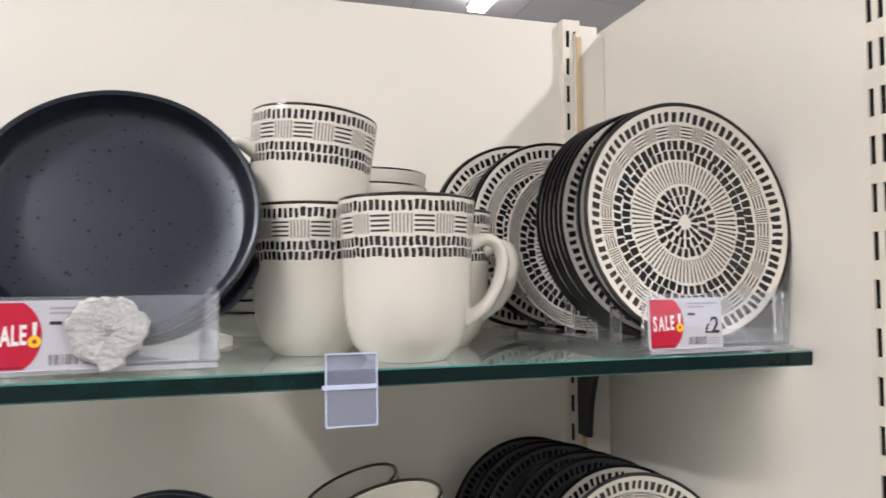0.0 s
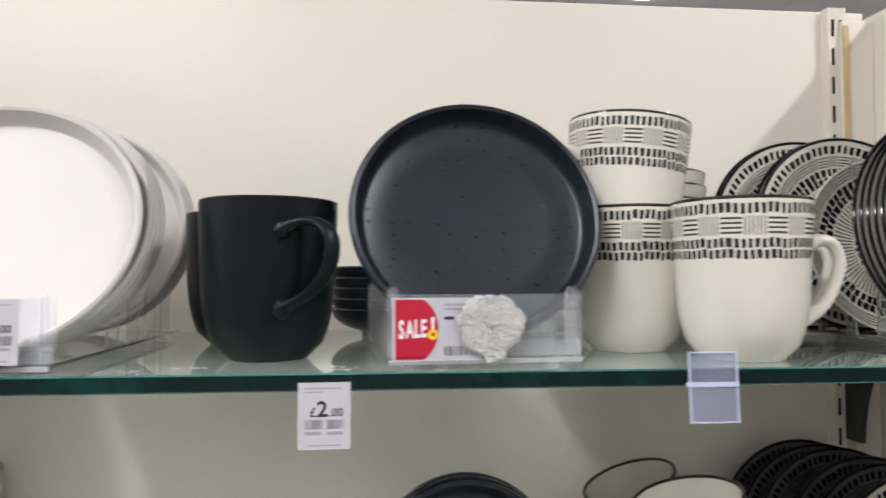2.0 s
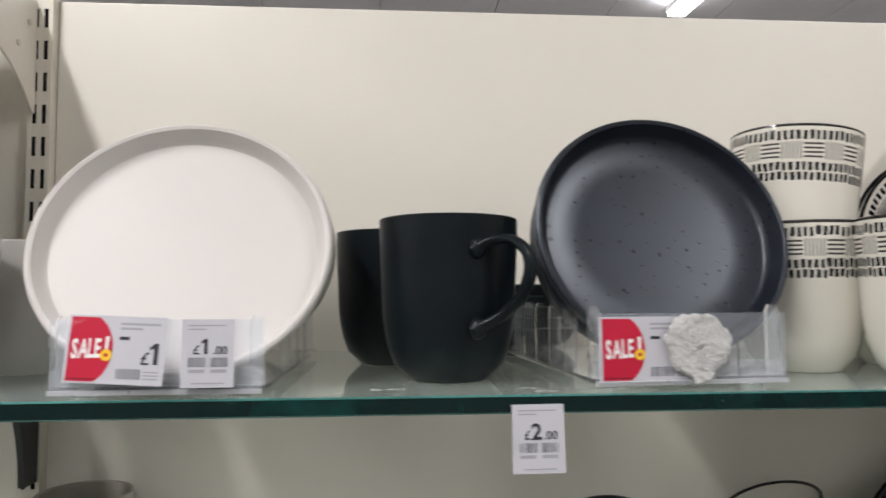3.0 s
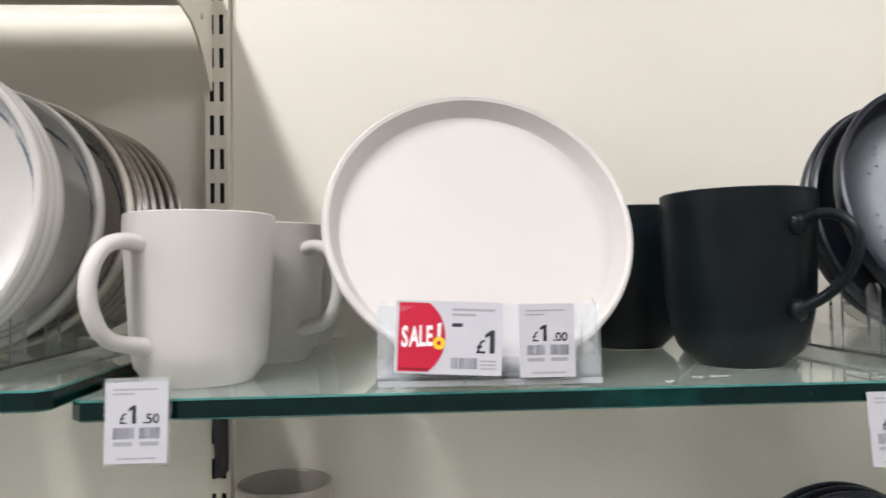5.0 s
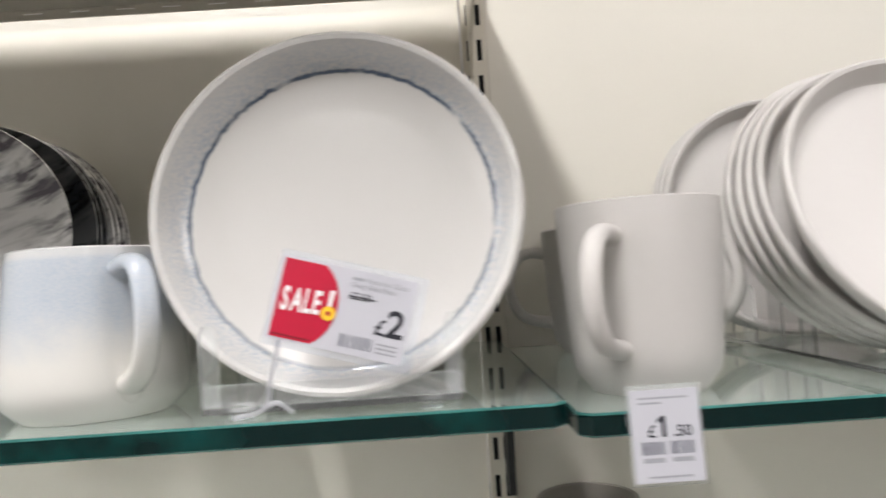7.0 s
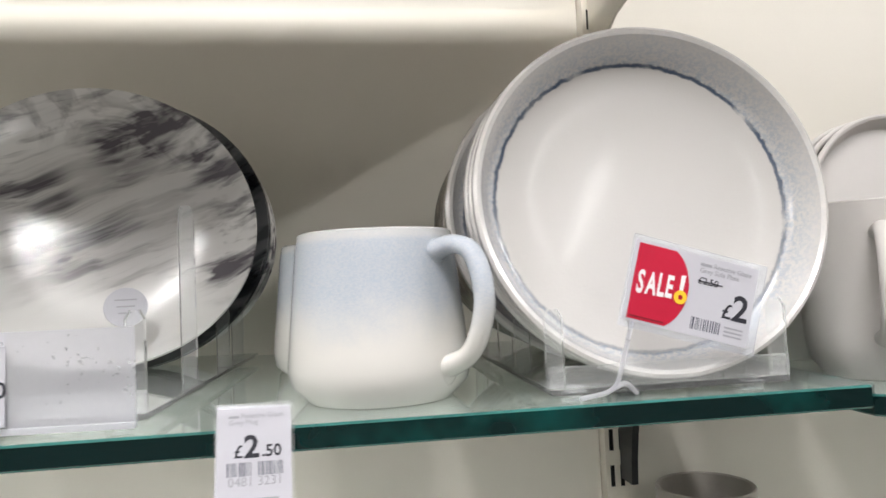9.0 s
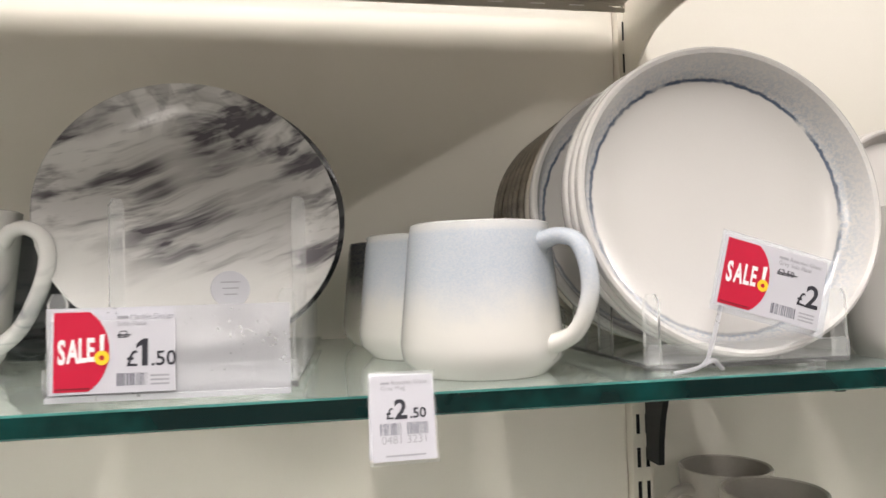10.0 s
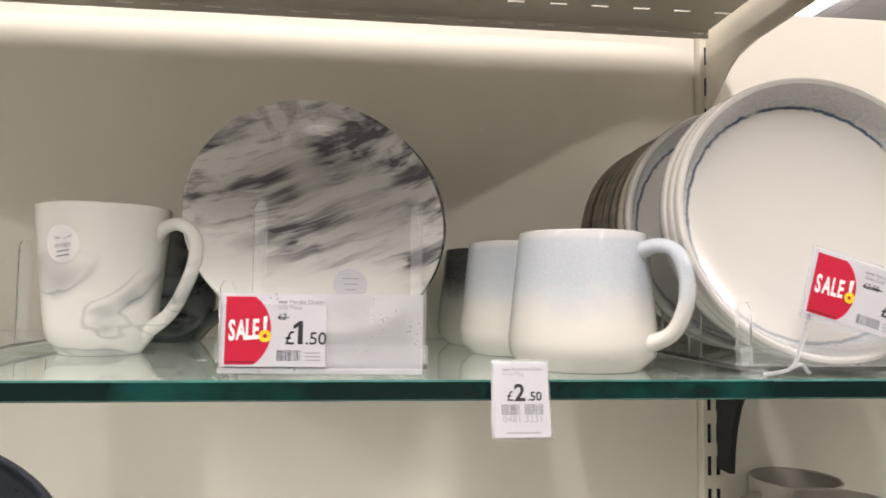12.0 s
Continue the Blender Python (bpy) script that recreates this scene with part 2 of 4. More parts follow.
def marble_swirl(name, light, dark, z0, z1):
    """White glaze with soft grey swirls pooling in the lower part of a mug."""
    m = Mat(name, light, 0.15, coat=0.15)
    tc, x, y, z = m.coords()
    mp = m.t.nodes.new("ShaderNodeMapping")
    mp.inputs["Scale"].default_value = (1.0, 1.0, 2.1)
    mp.inputs["Rotation"].default_value = (0.3, 0.35, 0.0)
    m.t.links.new(tc, mp.inputs[0])
    w = m.noise(20, 2, 0.5, tc)
    pools = m.noise(11, 2, 0.45, mp.outputs[0], 1.1).ramp(0.46, 0.66)
    lines = (m.noise(10, 2, 0.4, mp.outputs[0], 1.3) - 0.5).abs().ramp(0.035, 0.0)
    low = (z + (w - 0.5) * 0.05).ramp(z1, z0)
    f = (pools * 0.6 + lines * 0.3) * (low * 0.92 + 0.04) + m.noise(30, 3, 0.5, tc).ramp(0.5, 0.8) * 0.06
    m.base(m.mix(f.op("MINIMUM", 1.0), light, dark))
    return m.m


MARBLE = marble("grey_marbled_glaze", (0.76, 0.745, 0.73), (0.105, 0.095, 0.108), 8.5, 62.0, -22.0, True)
MARBLE_DARK = marble("dark_marbled_glaze", (0.13, 0.135, 0.14), (0.012, 0.014, 0.018), 9.0, 50.0, -20.0, False)
MARBLE_MUG = marble_swirl("marbled_mug_glaze", (0.72, 0.705, 0.68), (0.17, 0.18, 0.2), 0.045, 0.070)


def dashes(m, turn, across, lo, hi, count, width, jit, shift=0.0):
    """Brush dabs side by side: a band lo..hi across, count of them over one turn (0..1), each width of its pitch wide."""
    u = turn * count + shift + jit * 0.7
    cell = u.floor()
    rnd = ((cell * 12.9898).sin() * 43758.5).fract()
    w = rnd * 0.18 + width
    e = (u.fract() - 0.5).abs().below(w * 0.5)
    mid, half = (lo + hi) / 2, (hi - lo) / 2
    return e * ((across + (rnd - 0.5) * half * 0.35) - mid).abs().below(half * 0.93)


def basket(m, turn, across, lo, hi, count):
    """Alternating blocks of upright and level strokes."""
    u = turn * count
    odd = u.floor().mod(2.0)
    band = across.inside(lo, hi)
    lines_h = (((across - lo) * (4.0 / (hi - lo))).fract() - 0.5).abs().below(0.23)
    lines_v = ((u.fract() * 6.0).fract() - 0.5).abs().below(0.27)
    gap = u.fract().inside(0.04, 0.96)
    return odd * lines_h * band * gap, (odd * -1.0 + 1.0) * lines_v * band * gap


def pattern_plate(name, ground, s, soot=(0.008, 0.009, 0.012)):
    m = Mat(name, ground, 0.13, coat=0.3)
    vec, x, y, z = m.coords()
    r = (x * x + y * y).op("SQRT")
    a = y.op("ARCTAN2", x) * (0.5 / math.pi) + 0.5
    j = m.noise(90, 3) - 0.5
    rr = r + j * 0.0014
    k = dashes(m, a, rr, 0.845 * s, 0.93 * s, 78, 0.52, j)
    for lo, hi, n, w, sh in ((0.615, 0.697, 60, 0.68, 0.0), (0.53, 0.613, 56, 0.68, 0.4), (0.225, 0.305, 27, 0.56, 0.0), (0.14, 0.222, 19, 0.56, 0.5), (0.06, 0.138, 12, 0.56, 0.2)):
        k = k.max(dashes(m, a, rr, lo * s, hi * s, n, w, j, sh))
    h, v = basket(m, a, rr, 0.712 * s, 0.828 * s, 40)
    rays = ((a * 76.0 + j * 0.3).fract() - 0.5).abs().below(0.19) * rr.inside(0.325 * s, 0.515 * s)
    c = m.mix(v * 0.9, ground, tuple(0.11 * g for g in ground))
    c = m.mix((rays * 0.95).max(h * 0.95), c, (0.022, 0.022, 0.022))
    c = m.mix(k, c, soot)
    c = m.mix(r.above(0.972 * s), c, (0.012, 0.011, 0.011))
    m.base(c)
    return m.m


def pattern_mug(name, top):
    m = Mat(name, (0.72, 0.685, 0.61), 0.13, coat=0.3)
    vec, x, y, z = m.coords()
    a = y.op("ARCTAN2", x) * (0.5 / math.pi) + 0.5
    j = m.noise(110, 3) - 0.5
    d = (z * -1.0 + top) + j * 0.0008
    k = dashes(m, a, d, 0.0047, 0.0118, 68, 0.56, j)
    k = k.max(dashes(m, a, d, 0.0274, 0.0338, 66, 0.6, j, 0.3))
    k = k.max(dashes(m, a, d, 0.0345, 0.0407, 66, 0.6, j, 0.0))
    h, v = basket(m, a, d, 0.0133, 0.0256, 20)
    outside = (x * x + y * y).op("SQRT").above(0.0437)
    c = m.mix(v * 0.72 * outside, (0.72, 0.685, 0.61), (0.1, 0.095, 0.09))
    c = m.mix(h * 0.95 * outside, c, (0.02, 0.02, 0.02))
    c = m.mix(k * outside, c, (0.012, 0.013, 0.016))
    c = m.mix(d.below(0.0024), c, (0.02, 0.018, 0.016))
    m.base(c)
    return m.m


PATTERN_PLATE = pattern_plate("dash_patterned_glaze", (0.72, 0.68, 0.605), 0.0905)
# same pattern on a darkened ground: the lower plates' dimness is in the colour
PATTERN_SHADED = pattern_plate("shaded_dash_patterned_glaze", (0.075, 0.075, 0.08), 0.0905, (0.004, 0.004, 0.005))
PATTERN_MUG = pattern_mug("dash_banded_glaze", 0.108)
BLACK_GLOSS = Mat("black_gloss_glaze", (0.012, 0.012, 0.014), 0.15, coat=0.3).vary(30, 0.3, 0.04).m

# ---------------------------------------------------------------- mesh helpers


def part(name, bm, material, parent=None, label="", smooth=False):
    me = bpy.data.meshes.new(name)
    bmesh.ops.recalc_face_normals(bm, faces=bm.faces)
    bm.to_mesh(me)
    bm.free()
    for mm in (material if isinstance(material, (list, tuple)) else [material]):
        me.materials.append(mm)
    if smooth:
        me.polygons.foreach_set("use_smooth", [True] * len(me.polygons))
        me.set_sharp_from_angle(angle=radians(40))
    ob = new(name, me)
    if parent is not None:
        ob.parent = parent
    if label:
        tagged(ob, label)
    if me.materials[0] in (GLASS, ACRYLIC, POCKET, FILM):
        ob.visible_shadow = False
    return ob


def thing(name, m, label, category, group="", kind=""):
    ob = new(name)
    ob.empty_display_size = 0.02
    ob.matrix_world = m
    return tagged(ob, label, category, group, kind)


def box(bm, x0, x1, y0, y1, z0, z1, bevel=0.0, index=0):
    r = bmesh.ops.create_cube(bm, size=1, matrix=Matrix.LocRotScale(((x0 + x1) / 2, (y0 + y1) / 2, (z0 + z1) / 2), None, (x1 - x0, y1 - y0, z1 - z0)))
    faces = set(f for v in r["verts"] for f in v.link_faces)
    for f in faces:
        f.material_index = index
    if bevel:
        edges = list(set(e for v in r["verts"] for e in v.link_edges))
        bmesh.ops.bevel(bm, geom=edges, offset=bevel, segments=2, affect="EDGES", profile=0.7)
    return bm


def boxes(*specs, bevel=0.0):
    bm = bmesh.new()
    for s in specs:
        box(bm, *s, bevel=bevel)
    return bm


def lathe(profile, seg=72, wobble=0.0, seed=0, split=None):
    """Turn a closed outline of (radius, height) about z."""
    bm = bmesh.new()
    rings = []
    for r, z in profile:
        if r < 1e-6:
            rings.append([bm.verts.new((0, 0, z))])
            continue
        ring = []
        for i in range(seg):
            a = 2 * math.pi * i / seg
            k = 1 + wobble * math.sin(2 * a + seed) + wobble * 0.6 * math.sin(3 * a + 1.7 * seed)
            ring.append(bm.verts.new((r * k * math.cos(a), r * k * math.sin(a), z)))
        rings.append(ring)
    for step, (a, b) in enumerate(zip(rings, rings[1:])):
        mark = len(bm.faces)
        for i in range(seg):
            j = (i + 1) % seg
            if len(a) == 1 and len(b) == 1:
                continue
            if len(a) == 1:
                bm.faces.new((a[0], b[i], b[j]))
            elif len(b) == 1:
                bm.faces.new((a[i], a[j], b[0]))
            else:
                bm.faces.new((a[i], a[j], b[j], b[i]))
        if split is not None and step >= split:
            bm.faces.ensure_lookup_table()
            for k in range(mark, len(bm.faces)):
                bm.faces[k].material_index = 1
    return bm


def smooth_path(pts, n):
    """Points along a smooth line through pts."""
    out = []
    p = [Vector(q) for q in pts]
    p = [2 * p[0] - p[1]] + p + [2 * p[-1] - p[-2]]
    for i in range(1, len(p) - 2):
        for k in range(n):
            t = k / n
            a, b, c, d = p[i - 1], p[i], p[i + 1], p[i + 2]
            out.append(0.5 * ((2 * b) + (c - a) * t + (2 * a - 5 * b + 4 * c - d) * t * t + (3 * b - a - 3 * c + d) * t ** 3))
    out.append(p[-2])
    return out


def tube(bm, pts, wide, thick, seg=14, flare=1.0, normal=(0, 1, 0)):
    """A bar of oval section along pts, fuller at both ends."""
    rings = []
    side = Vector(normal)
    n = len(pts)
    for i, q in enumerate(pts):
        d = (pts[min(i + 1, n - 1)] - pts[max(i - 1, 0)]).normalized()
        up = side.cross(d).normalized()
        e = min(i, n - 1 - i) / (n * 0.22)
        f = 1 + (flare - 1) * max(0.0, 1 - e) ** 2
        rings.append([bm.verts.new(q + side * (wide / 2 * f * math.cos(2 * math.pi * k / seg)) + up * (thick / 2 * f * math.sin(2 * math.pi * k / seg))) for k in range(seg)])
    for a, b in zip(rings, rings[1:]):
        for k in range(seg):
            bm.faces.new((a[k], a[(k + 1) % seg], b[(k + 1) % seg], b[k]))
    bm.faces.new(rings[0])
    bm.faces.new(rings[-1])
    return bm


def prism(bm, outline, y0, y1, index=0):
    """An outline in x, z pushed out along y."""
    a = [bm.verts.new((x, y0, z)) for x, z in outline]
    b = [bm.verts.new((x, y1, z)) for x, z in outline]
    fs = [bm.faces.new(a), bm.faces.new(b[::-1])]
    for i in range(len(a)):
        j = (i + 1) % len(a)
        fs.append(bm.faces.new((a[i], b[i], b[j], a[j])))
    for f in fs:
        f.material_index = index
    return bm


def words(text, size, parent, material, place, bold=0.0, align="LEFT", squeeze=1.0, name="lettering"):
    """Raised print, standing upright in the parent's x, z plane and facing -y."""
    if text == "1":
        x, y, z = place
        one = [(0.17, 0.0), (0.32, 0.0), (0.32, 0.70), (0.20, 0.70), (0.03, 0.57), (0.03, 0.45), (0.17, 0.54)]
        return part(name, prism(bmesh.new(), [(x + size * u, z + size * v) for u, v in one], y - 0.00006, y + 0.00006), material, parent)
    cu = bpy.data.curves.new("lettering", "FONT")
    cu.body, cu.size, cu.align_x, cu.offset, cu.extrude, cu.resolution_u = text, size, align, bold, 0.00006, 3
    tmp = bpy.data.objects.new("lettering", cu)
    scene.collection.objects.link(tmp)
    me = bpy.data.meshes.new_from_object(tmp.evaluated_get(bpy.context.evaluated_depsgraph_get()))
    bpy.data.objects.remove(tmp)
    bpy.data.curves.remove(cu)
    me.transform(pose(*place, 90, 0, 0) @ Matrix.Diagonal((squeeze, 1, 1, 1)))
    me.materials.clear()
    me.materials.append(material)
    ob = new(name, me)
    ob.parent = parent
    return ob

# ---------------------------------------------------------------- the setting
RIGHT_TOP, LEFT_TOP = 1.470, 1.477
FRONT_R, FRONT_L = 0.490, 0.482
BACK = 0.825
RAILS = (-1.483, -0.501, 0.478)


def structure(name, bm, material, label, category, smooth=False):
    return tagged(part(name, bm, material, None, "", smooth), label, category, kind="structure")


structure("floor", boxes((-4.5, 3.5, -4.0, 5.6, -0.05, 0.0)), FLOOR, "pale polished shop floor", "floor")
ceiling = bmesh.new()
box(ceiling, -4.5, 3.5, -4.0, 5.6, CEILING + 0.02, CEILING + 0.1)
for i in range(13):
    for k in range(15):
        box(ceiling, -4.4 + i * 0.6 + 0.003, -4.4 + i * 0.6 + 0.597, -3.8 + k * 0.6 + 0.003, -3.8 + k * 0.6 + 0.597, CEILING, CEILING + 0.02)
structure("ceiling", ceiling, TILE, "pale grey suspended ceiling tiles", "ceiling")
structure("wall_north", boxes((-4.5, 3.5, 5.6, 5.7, 0, 3.02)), WALL, "plain pale shop wall", "wall")
structure("wall_south", boxes((-4.5, 3.5, -4.1, -4.0, 0, 3.02)), WALL, "plain pale shop wall", "wall")
structure("wall_east", boxes((3.5, 3.6, -4.1, 5.7, 0, 3.02)), WALL, "plain pale shop wall", "wall")
structure("wall_west", boxes((-4.6, -4.5, -4.1, 5.7, 0, 3.02)), WALL, "plain pale shop wall", "wall")

for x, y, turn, watts in TUBES:
    lamp = thing("ceiling_light", pose(x, y, CEILING - 0.07, 0, 0, turn), "lit white linear ceiling light on the tiles", "ceiling light", "ceiling lights")
    part("housing", boxes((-0.62, 0.62, -0.05, 0.05, 0.0045, 0.03), bevel=0.003), WHITE_PRINT, lamp)
    for sx in (-0.5, 0.5):
        part("hanger", boxes((sx - 0.003, sx + 0.003, -0.003, 0.003, 0.03, 0.07)), IRON, lamp)
    part("diffuser", boxes((-0.6, 0.6, -0.045, 0.045, -0.02, 0.004), bevel=0.003), TUBE, lamp, "glowing white diffuser")
    strip_lamp("tube_light", (x, y, CEILING - 0.095), 1.2, 0.05, watts, turn)
    # added upward fill that lightens the ceiling, not part of the fitting
    strip_lamp("ceiling_fill", (x, y, CEILING - 0.035), 1.2, 0.05, watts * (0.8 if y > 0 else 0.28), turn, tilt=180.0)

# back panels of the two bays, the right one standing lower than the left one
structure("back_panel_right", boxes((-0.489, 0.518, BACK, BACK + 0.018, 0.1, 1.827), bevel=0.0015), PANEL, "cream laminated back panel of the shelving", "back panel")
structure("back_panel_left", boxes((-1.470, -0.513, BACK, BACK + 0.018, 0.1, 2.1), bevel=0.0015), PANEL, "cream laminated back panel of the shelving", "back panel")
structure("back_panel_far", boxes((-2.5, -1.496, BACK, BACK + 0.018, 0.1, 2.1), bevel=0.0015), PANEL, "cream laminated back panel of the shelving", "back panel")
structure("plinth", boxes((-2.5, 0.518, 0.45, BACK + 0.018, 0.0, 0.1)), BOOTH, "grey steel plinth of the shelving", "plinth")

side = thing("side_panel", pose(0, 0, 0), "cream end panel of the shelving with slotted edge", "side panel", kind="structure")
part("board", boxes((0.519, 0.539, 0.451, BACK + 0.018, 0.1, 1.820), bevel=0.0015), PANEL, side)


def slotted_rail(x, y, z0, z1, turn, name="slotted_rail"):
    """A steel upright with two rows of slots and a near-black strip painting the shade behind them."""
    ob = thing(name, pose(x, y, 0, 0, 0, turn), "cream steel upright with two rows of dark slots", "shelving upright", "slotted uprights")
    bm = bmesh.new()
    for a, b in ((-0.0098, -0.0068), (-0.0024, 0.0024), (0.0068, 0.0098)):
        box(bm, a, b, -0.0015, 0.0, z0, z1)
    pitch, hole = 0.0326, 0.0195
    z = z0
    while z < z1 - pitch:
        for a, b in ((-0.0068, -0.0024), (0.0024, 0.0068)):
            box(bm, a, b, -0.0014, -0.0001, z + hole, z + pitch)
        z += pitch
    for a, b in ((-0.0108, -0.0098), (0.0098, 0.0108)):
        box(bm, a, b, -0.0015, 0.014, z0, z1)
    part("strip", bm, RAIL, ob)
    part("shade_strip", boxes((-0.0096, 0.0096, 0.0025, 0.0060, z0, z1)), SLOT_SHADE, ob, "shade inside the upright, painted as a dark strip")
    return ob


slotted_rail(RAILS[2], 0.815, 0.1, 1.828, 0)
structure("trim_1", boxes((0.4812, 0.5185, 0.8095, BACK - 0.0005, 0.1, 1.812), bevel=0.001), PANEL, "cream filler strip in the corner of the shelving", "trim")
structure("trim_2", boxes((0.4815, 0.4875, 0.8065, 0.8093, 0.1, 1.806), bevel=0.0008), PANEL_EDGE, "tan edging strip in the corner of the shelving", "trim")
slotted_rail(RAILS[1], 0.815, 0.1, 2.1, 0)
slotted_rail(RAILS[0], 0.815, 0.1, 2.1, 0)
slotted_rail(0.5175, 0.4395, 0.1, 1.9, -90)


def glass_shelf(x0, x1, y0, y1, top, label, thick=0.0108):
    ob = thing("glass_shelf", pose(0, 0, 0), label, "glass shelf", "glass shelves")
    c = 0.006
    outline = [(x0 + c, y0), (x1 - c, y0), (x1, y0 + c), (x1, y1), (x0, y1), (x0, y0 + c)]
    bm = bmesh.new()
    a = [bm.verts.new((x, y, top - thick)) for x, y in outline]
    b = [bm.verts.new((x, y, top)) for x, y in outline]
    bm.faces.new(a)
    bm.faces.new(b)
    for i in range(len(a)):
        j = (i + 1) % len(a)
        f = bm.faces.new((a[i], a[j], b[j], b[i]))
        f.material_index = 1
    edges = [e for e in bm.edges if abs(e.verts[0].co.z - e.verts[1].co.z) < 1e-6]
    arris = bmesh.ops.bevel(bm, geom=edges, offset=0.0010, segments=1, affect="EDGES")
    for f in arris["faces"]:
        f.material_index = 2
    part("pane", bm, [GLASS, GLASS_EDGE, GLASS_ARRIS], ob, "clear glass with dark green polished edges")
    return ob


glass_shelf(-0.491, 0.5105, FRONT_R, 0.808, RIGHT_TOP, "clear glass shelf with green edge, carrying crockery")
glass_shelf(-1.480, -0.4965, FRONT_L, 0.808, LEFT_TOP, "clear glass shelf with green edge and clipped corner")
LOW_R, LOW_L = 1.165, 1.165
glass_shelf(-0.491, 0.5055, FRONT_R + 0.004, 0.808, LOW_R, "lower clear glass shelf with green edge")
glass_shelf(-1.480, -0.4965, FRONT_L + 0.004, 0.808, LOW_L, "lower clear glass shelf with green edge")


def shelf_bracket(x, top):
    ob = thing("shelf_bracket", pose(x, 0.813, top), "black curved steel bracket under the glass shelf", "shelf bracket", "shelf brackets")
    bm = bmesh.new()
    out = [(0.0, -0.112), (0.0, 0.0), (-0.265, 0.0), (-0.265, -0.006), (-0.12, -0.009), (-0.085, -0.0125)]
    out += [(-0.066, -0.018), (-0.050, -0.029), (-0.039, -0.045), (-0.031, -0.066), (-0.026, -0.090), (-0.024, -0.112)]
    a = [bm.verts.new((-0.003, y, z)) for y, z in out]
    b = [bm.verts.new((0.003, y, z)) for y, z in out]
    bm.faces.new(a)
    bm.faces.new(b)
    for i in range(len(a)):
        j = (i + 1) % len(a)
        bm.faces.new((a[i], b[i], b[j], a[j]))
    part("arm", bm, IRON, ob)
    part("flange", boxes((-0.007, 0.007, -0.255, -0.02, -0.003, -0.0002)), IRON, ob)
    return ob


for x, top in ((RAILS[2] + 0.004, RIGHT_TOP - 0.0113), (RAILS[1] + 0.006, RIGHT_TOP - 0.0113), (RAILS[0] + 0.006, LEFT_TOP - 0.0113),
               (RAILS[2] + 0.004, LOW_R - 0.0113), (RAILS[1] + 0.006, LOW_R - 0.0113)):
    shelf_bracket(x, top)

# upper steel shelf of the left bay, with slots along its back and front and a lit gap behind it
UP = 1.790
upper = thing("steel_shelf", pose(0, 0, 0), "beige slotted steel shelf above the plates", "steel shelf")
bm = bmesh.new()
X0, X1 = -1.476, -0.5155
Y0, Y1 = 0.418, 0.790


def slot_row(bm, y0, y1, z0, z1, pitch, hole):
    x = X0
    while x < X1 - 1e-4:
        box(bm, x, min(x + pitch - hole, X1), y0, y1, z0, z1)
        x += pitch


box(bm, X0, X1, Y0, 0.742, UP, UP + 0.0015)
slot_row(bm, 0.742, 0.7455, UP, UP + 0.0015, 0.040, 0.016)
box(bm, X0, X1, 0.7455, Y1, UP, UP + 0.0015)
box(bm, X0, X1, Y0 - 0.001, Y0 + 0.001, UP - 0.03, UP + 0.0015)
box(bm, X0, X1, Y1 - 0.0015, Y1, UP - 0.0025, UP)
slot_row(bm, Y1 - 0.0015, Y1, UP - 0.004, UP - 0.0025, 0.040, 0.016)
box(bm, X0, X1, Y1 - 0.0015, Y1, UP - 0.0085, UP - 0.004)
part("tray", bm, SHELF_STEEL, upper)


def steel_arm(x):
    bm = bmesh.new()
    out = [(0.812, UP - 0.083), (0.812, UP + 0.03), (0.45, UP + 0.006), (0.45, UP - 0.026), (0.632, UP - 0.033), (0.716, UP - 0.034), (0.748, UP - 0.038), (0.766, UP - 0.046), (0.792, UP - 0.0655), (0.807, UP - 0.082)]
    a = [bm.verts.new((x, y, z)) for y, z in out]
    b = [bm.verts.new((x + 0.002, y, z)) for y, z in out]
    bm.faces.new(a)
    bm.faces.new(b)
    for i in range(len(a)):
        j = (i + 1) % len(a)
        bm.faces.new((a[i], b[i], b[j], a[j]))
    arm = part("arm", bm, RAIL, upper, "cream steel side arm")
    for y, z in ((0.777, UP - 0.023), (0.796, UP + 0.004), (0.70, UP - 0.016)):
        bolt = bmesh.new()
        bmesh.ops.create_cone(bolt, cap_ends=True, segments=16, radius1=0.0032, radius2=0.0026, depth=0.0018, matrix=pose(x + 0.0027, y, z, 0, 90, 0))
        part("rivet", bolt, SHELF_STEEL, arm, "dull steel rivet")
    return arm


steel_arm(-0.5065)
steel_arm(-1.4790)
led = thing("led_strip", pose(0, 0, 0), "lit white strip light behind the steel shelf", "strip light")
part("profile", boxes((X0 + 0.01, X1 - 0.01, 0.7925, 0.799, UP - 0.003, UP)), WHITE_PRINT, led)
strip_lamp("strip_light", ((X0 + X1) / 2, 0.8185, UP - 0.003), X1 - X0 - 0.03, 0.005, 0.032, 0, (1.0, 0.93, 0.8), 0.0)

# ---------------------------------------------------------------- crockery


def plate_pose(cx, cy, cz, tilt, yaw):
    a, b = radians(tilt), radians(yaw)
    u, n0 = Vector((math.cos(b), math.sin(b), 0)), Vector((math.sin(b), -math.cos(b), 0))
    v = Vector((0, 0, math.cos(a))) - n0 * math.sin(a)
    n = n0 * math.cos(a) + Vector((0, 0, math.sin(a)))
    m = Matrix((u, v, n)).transposed().to_4x4()
    return Matrix.Translation((cx, cy, cz)) @ m


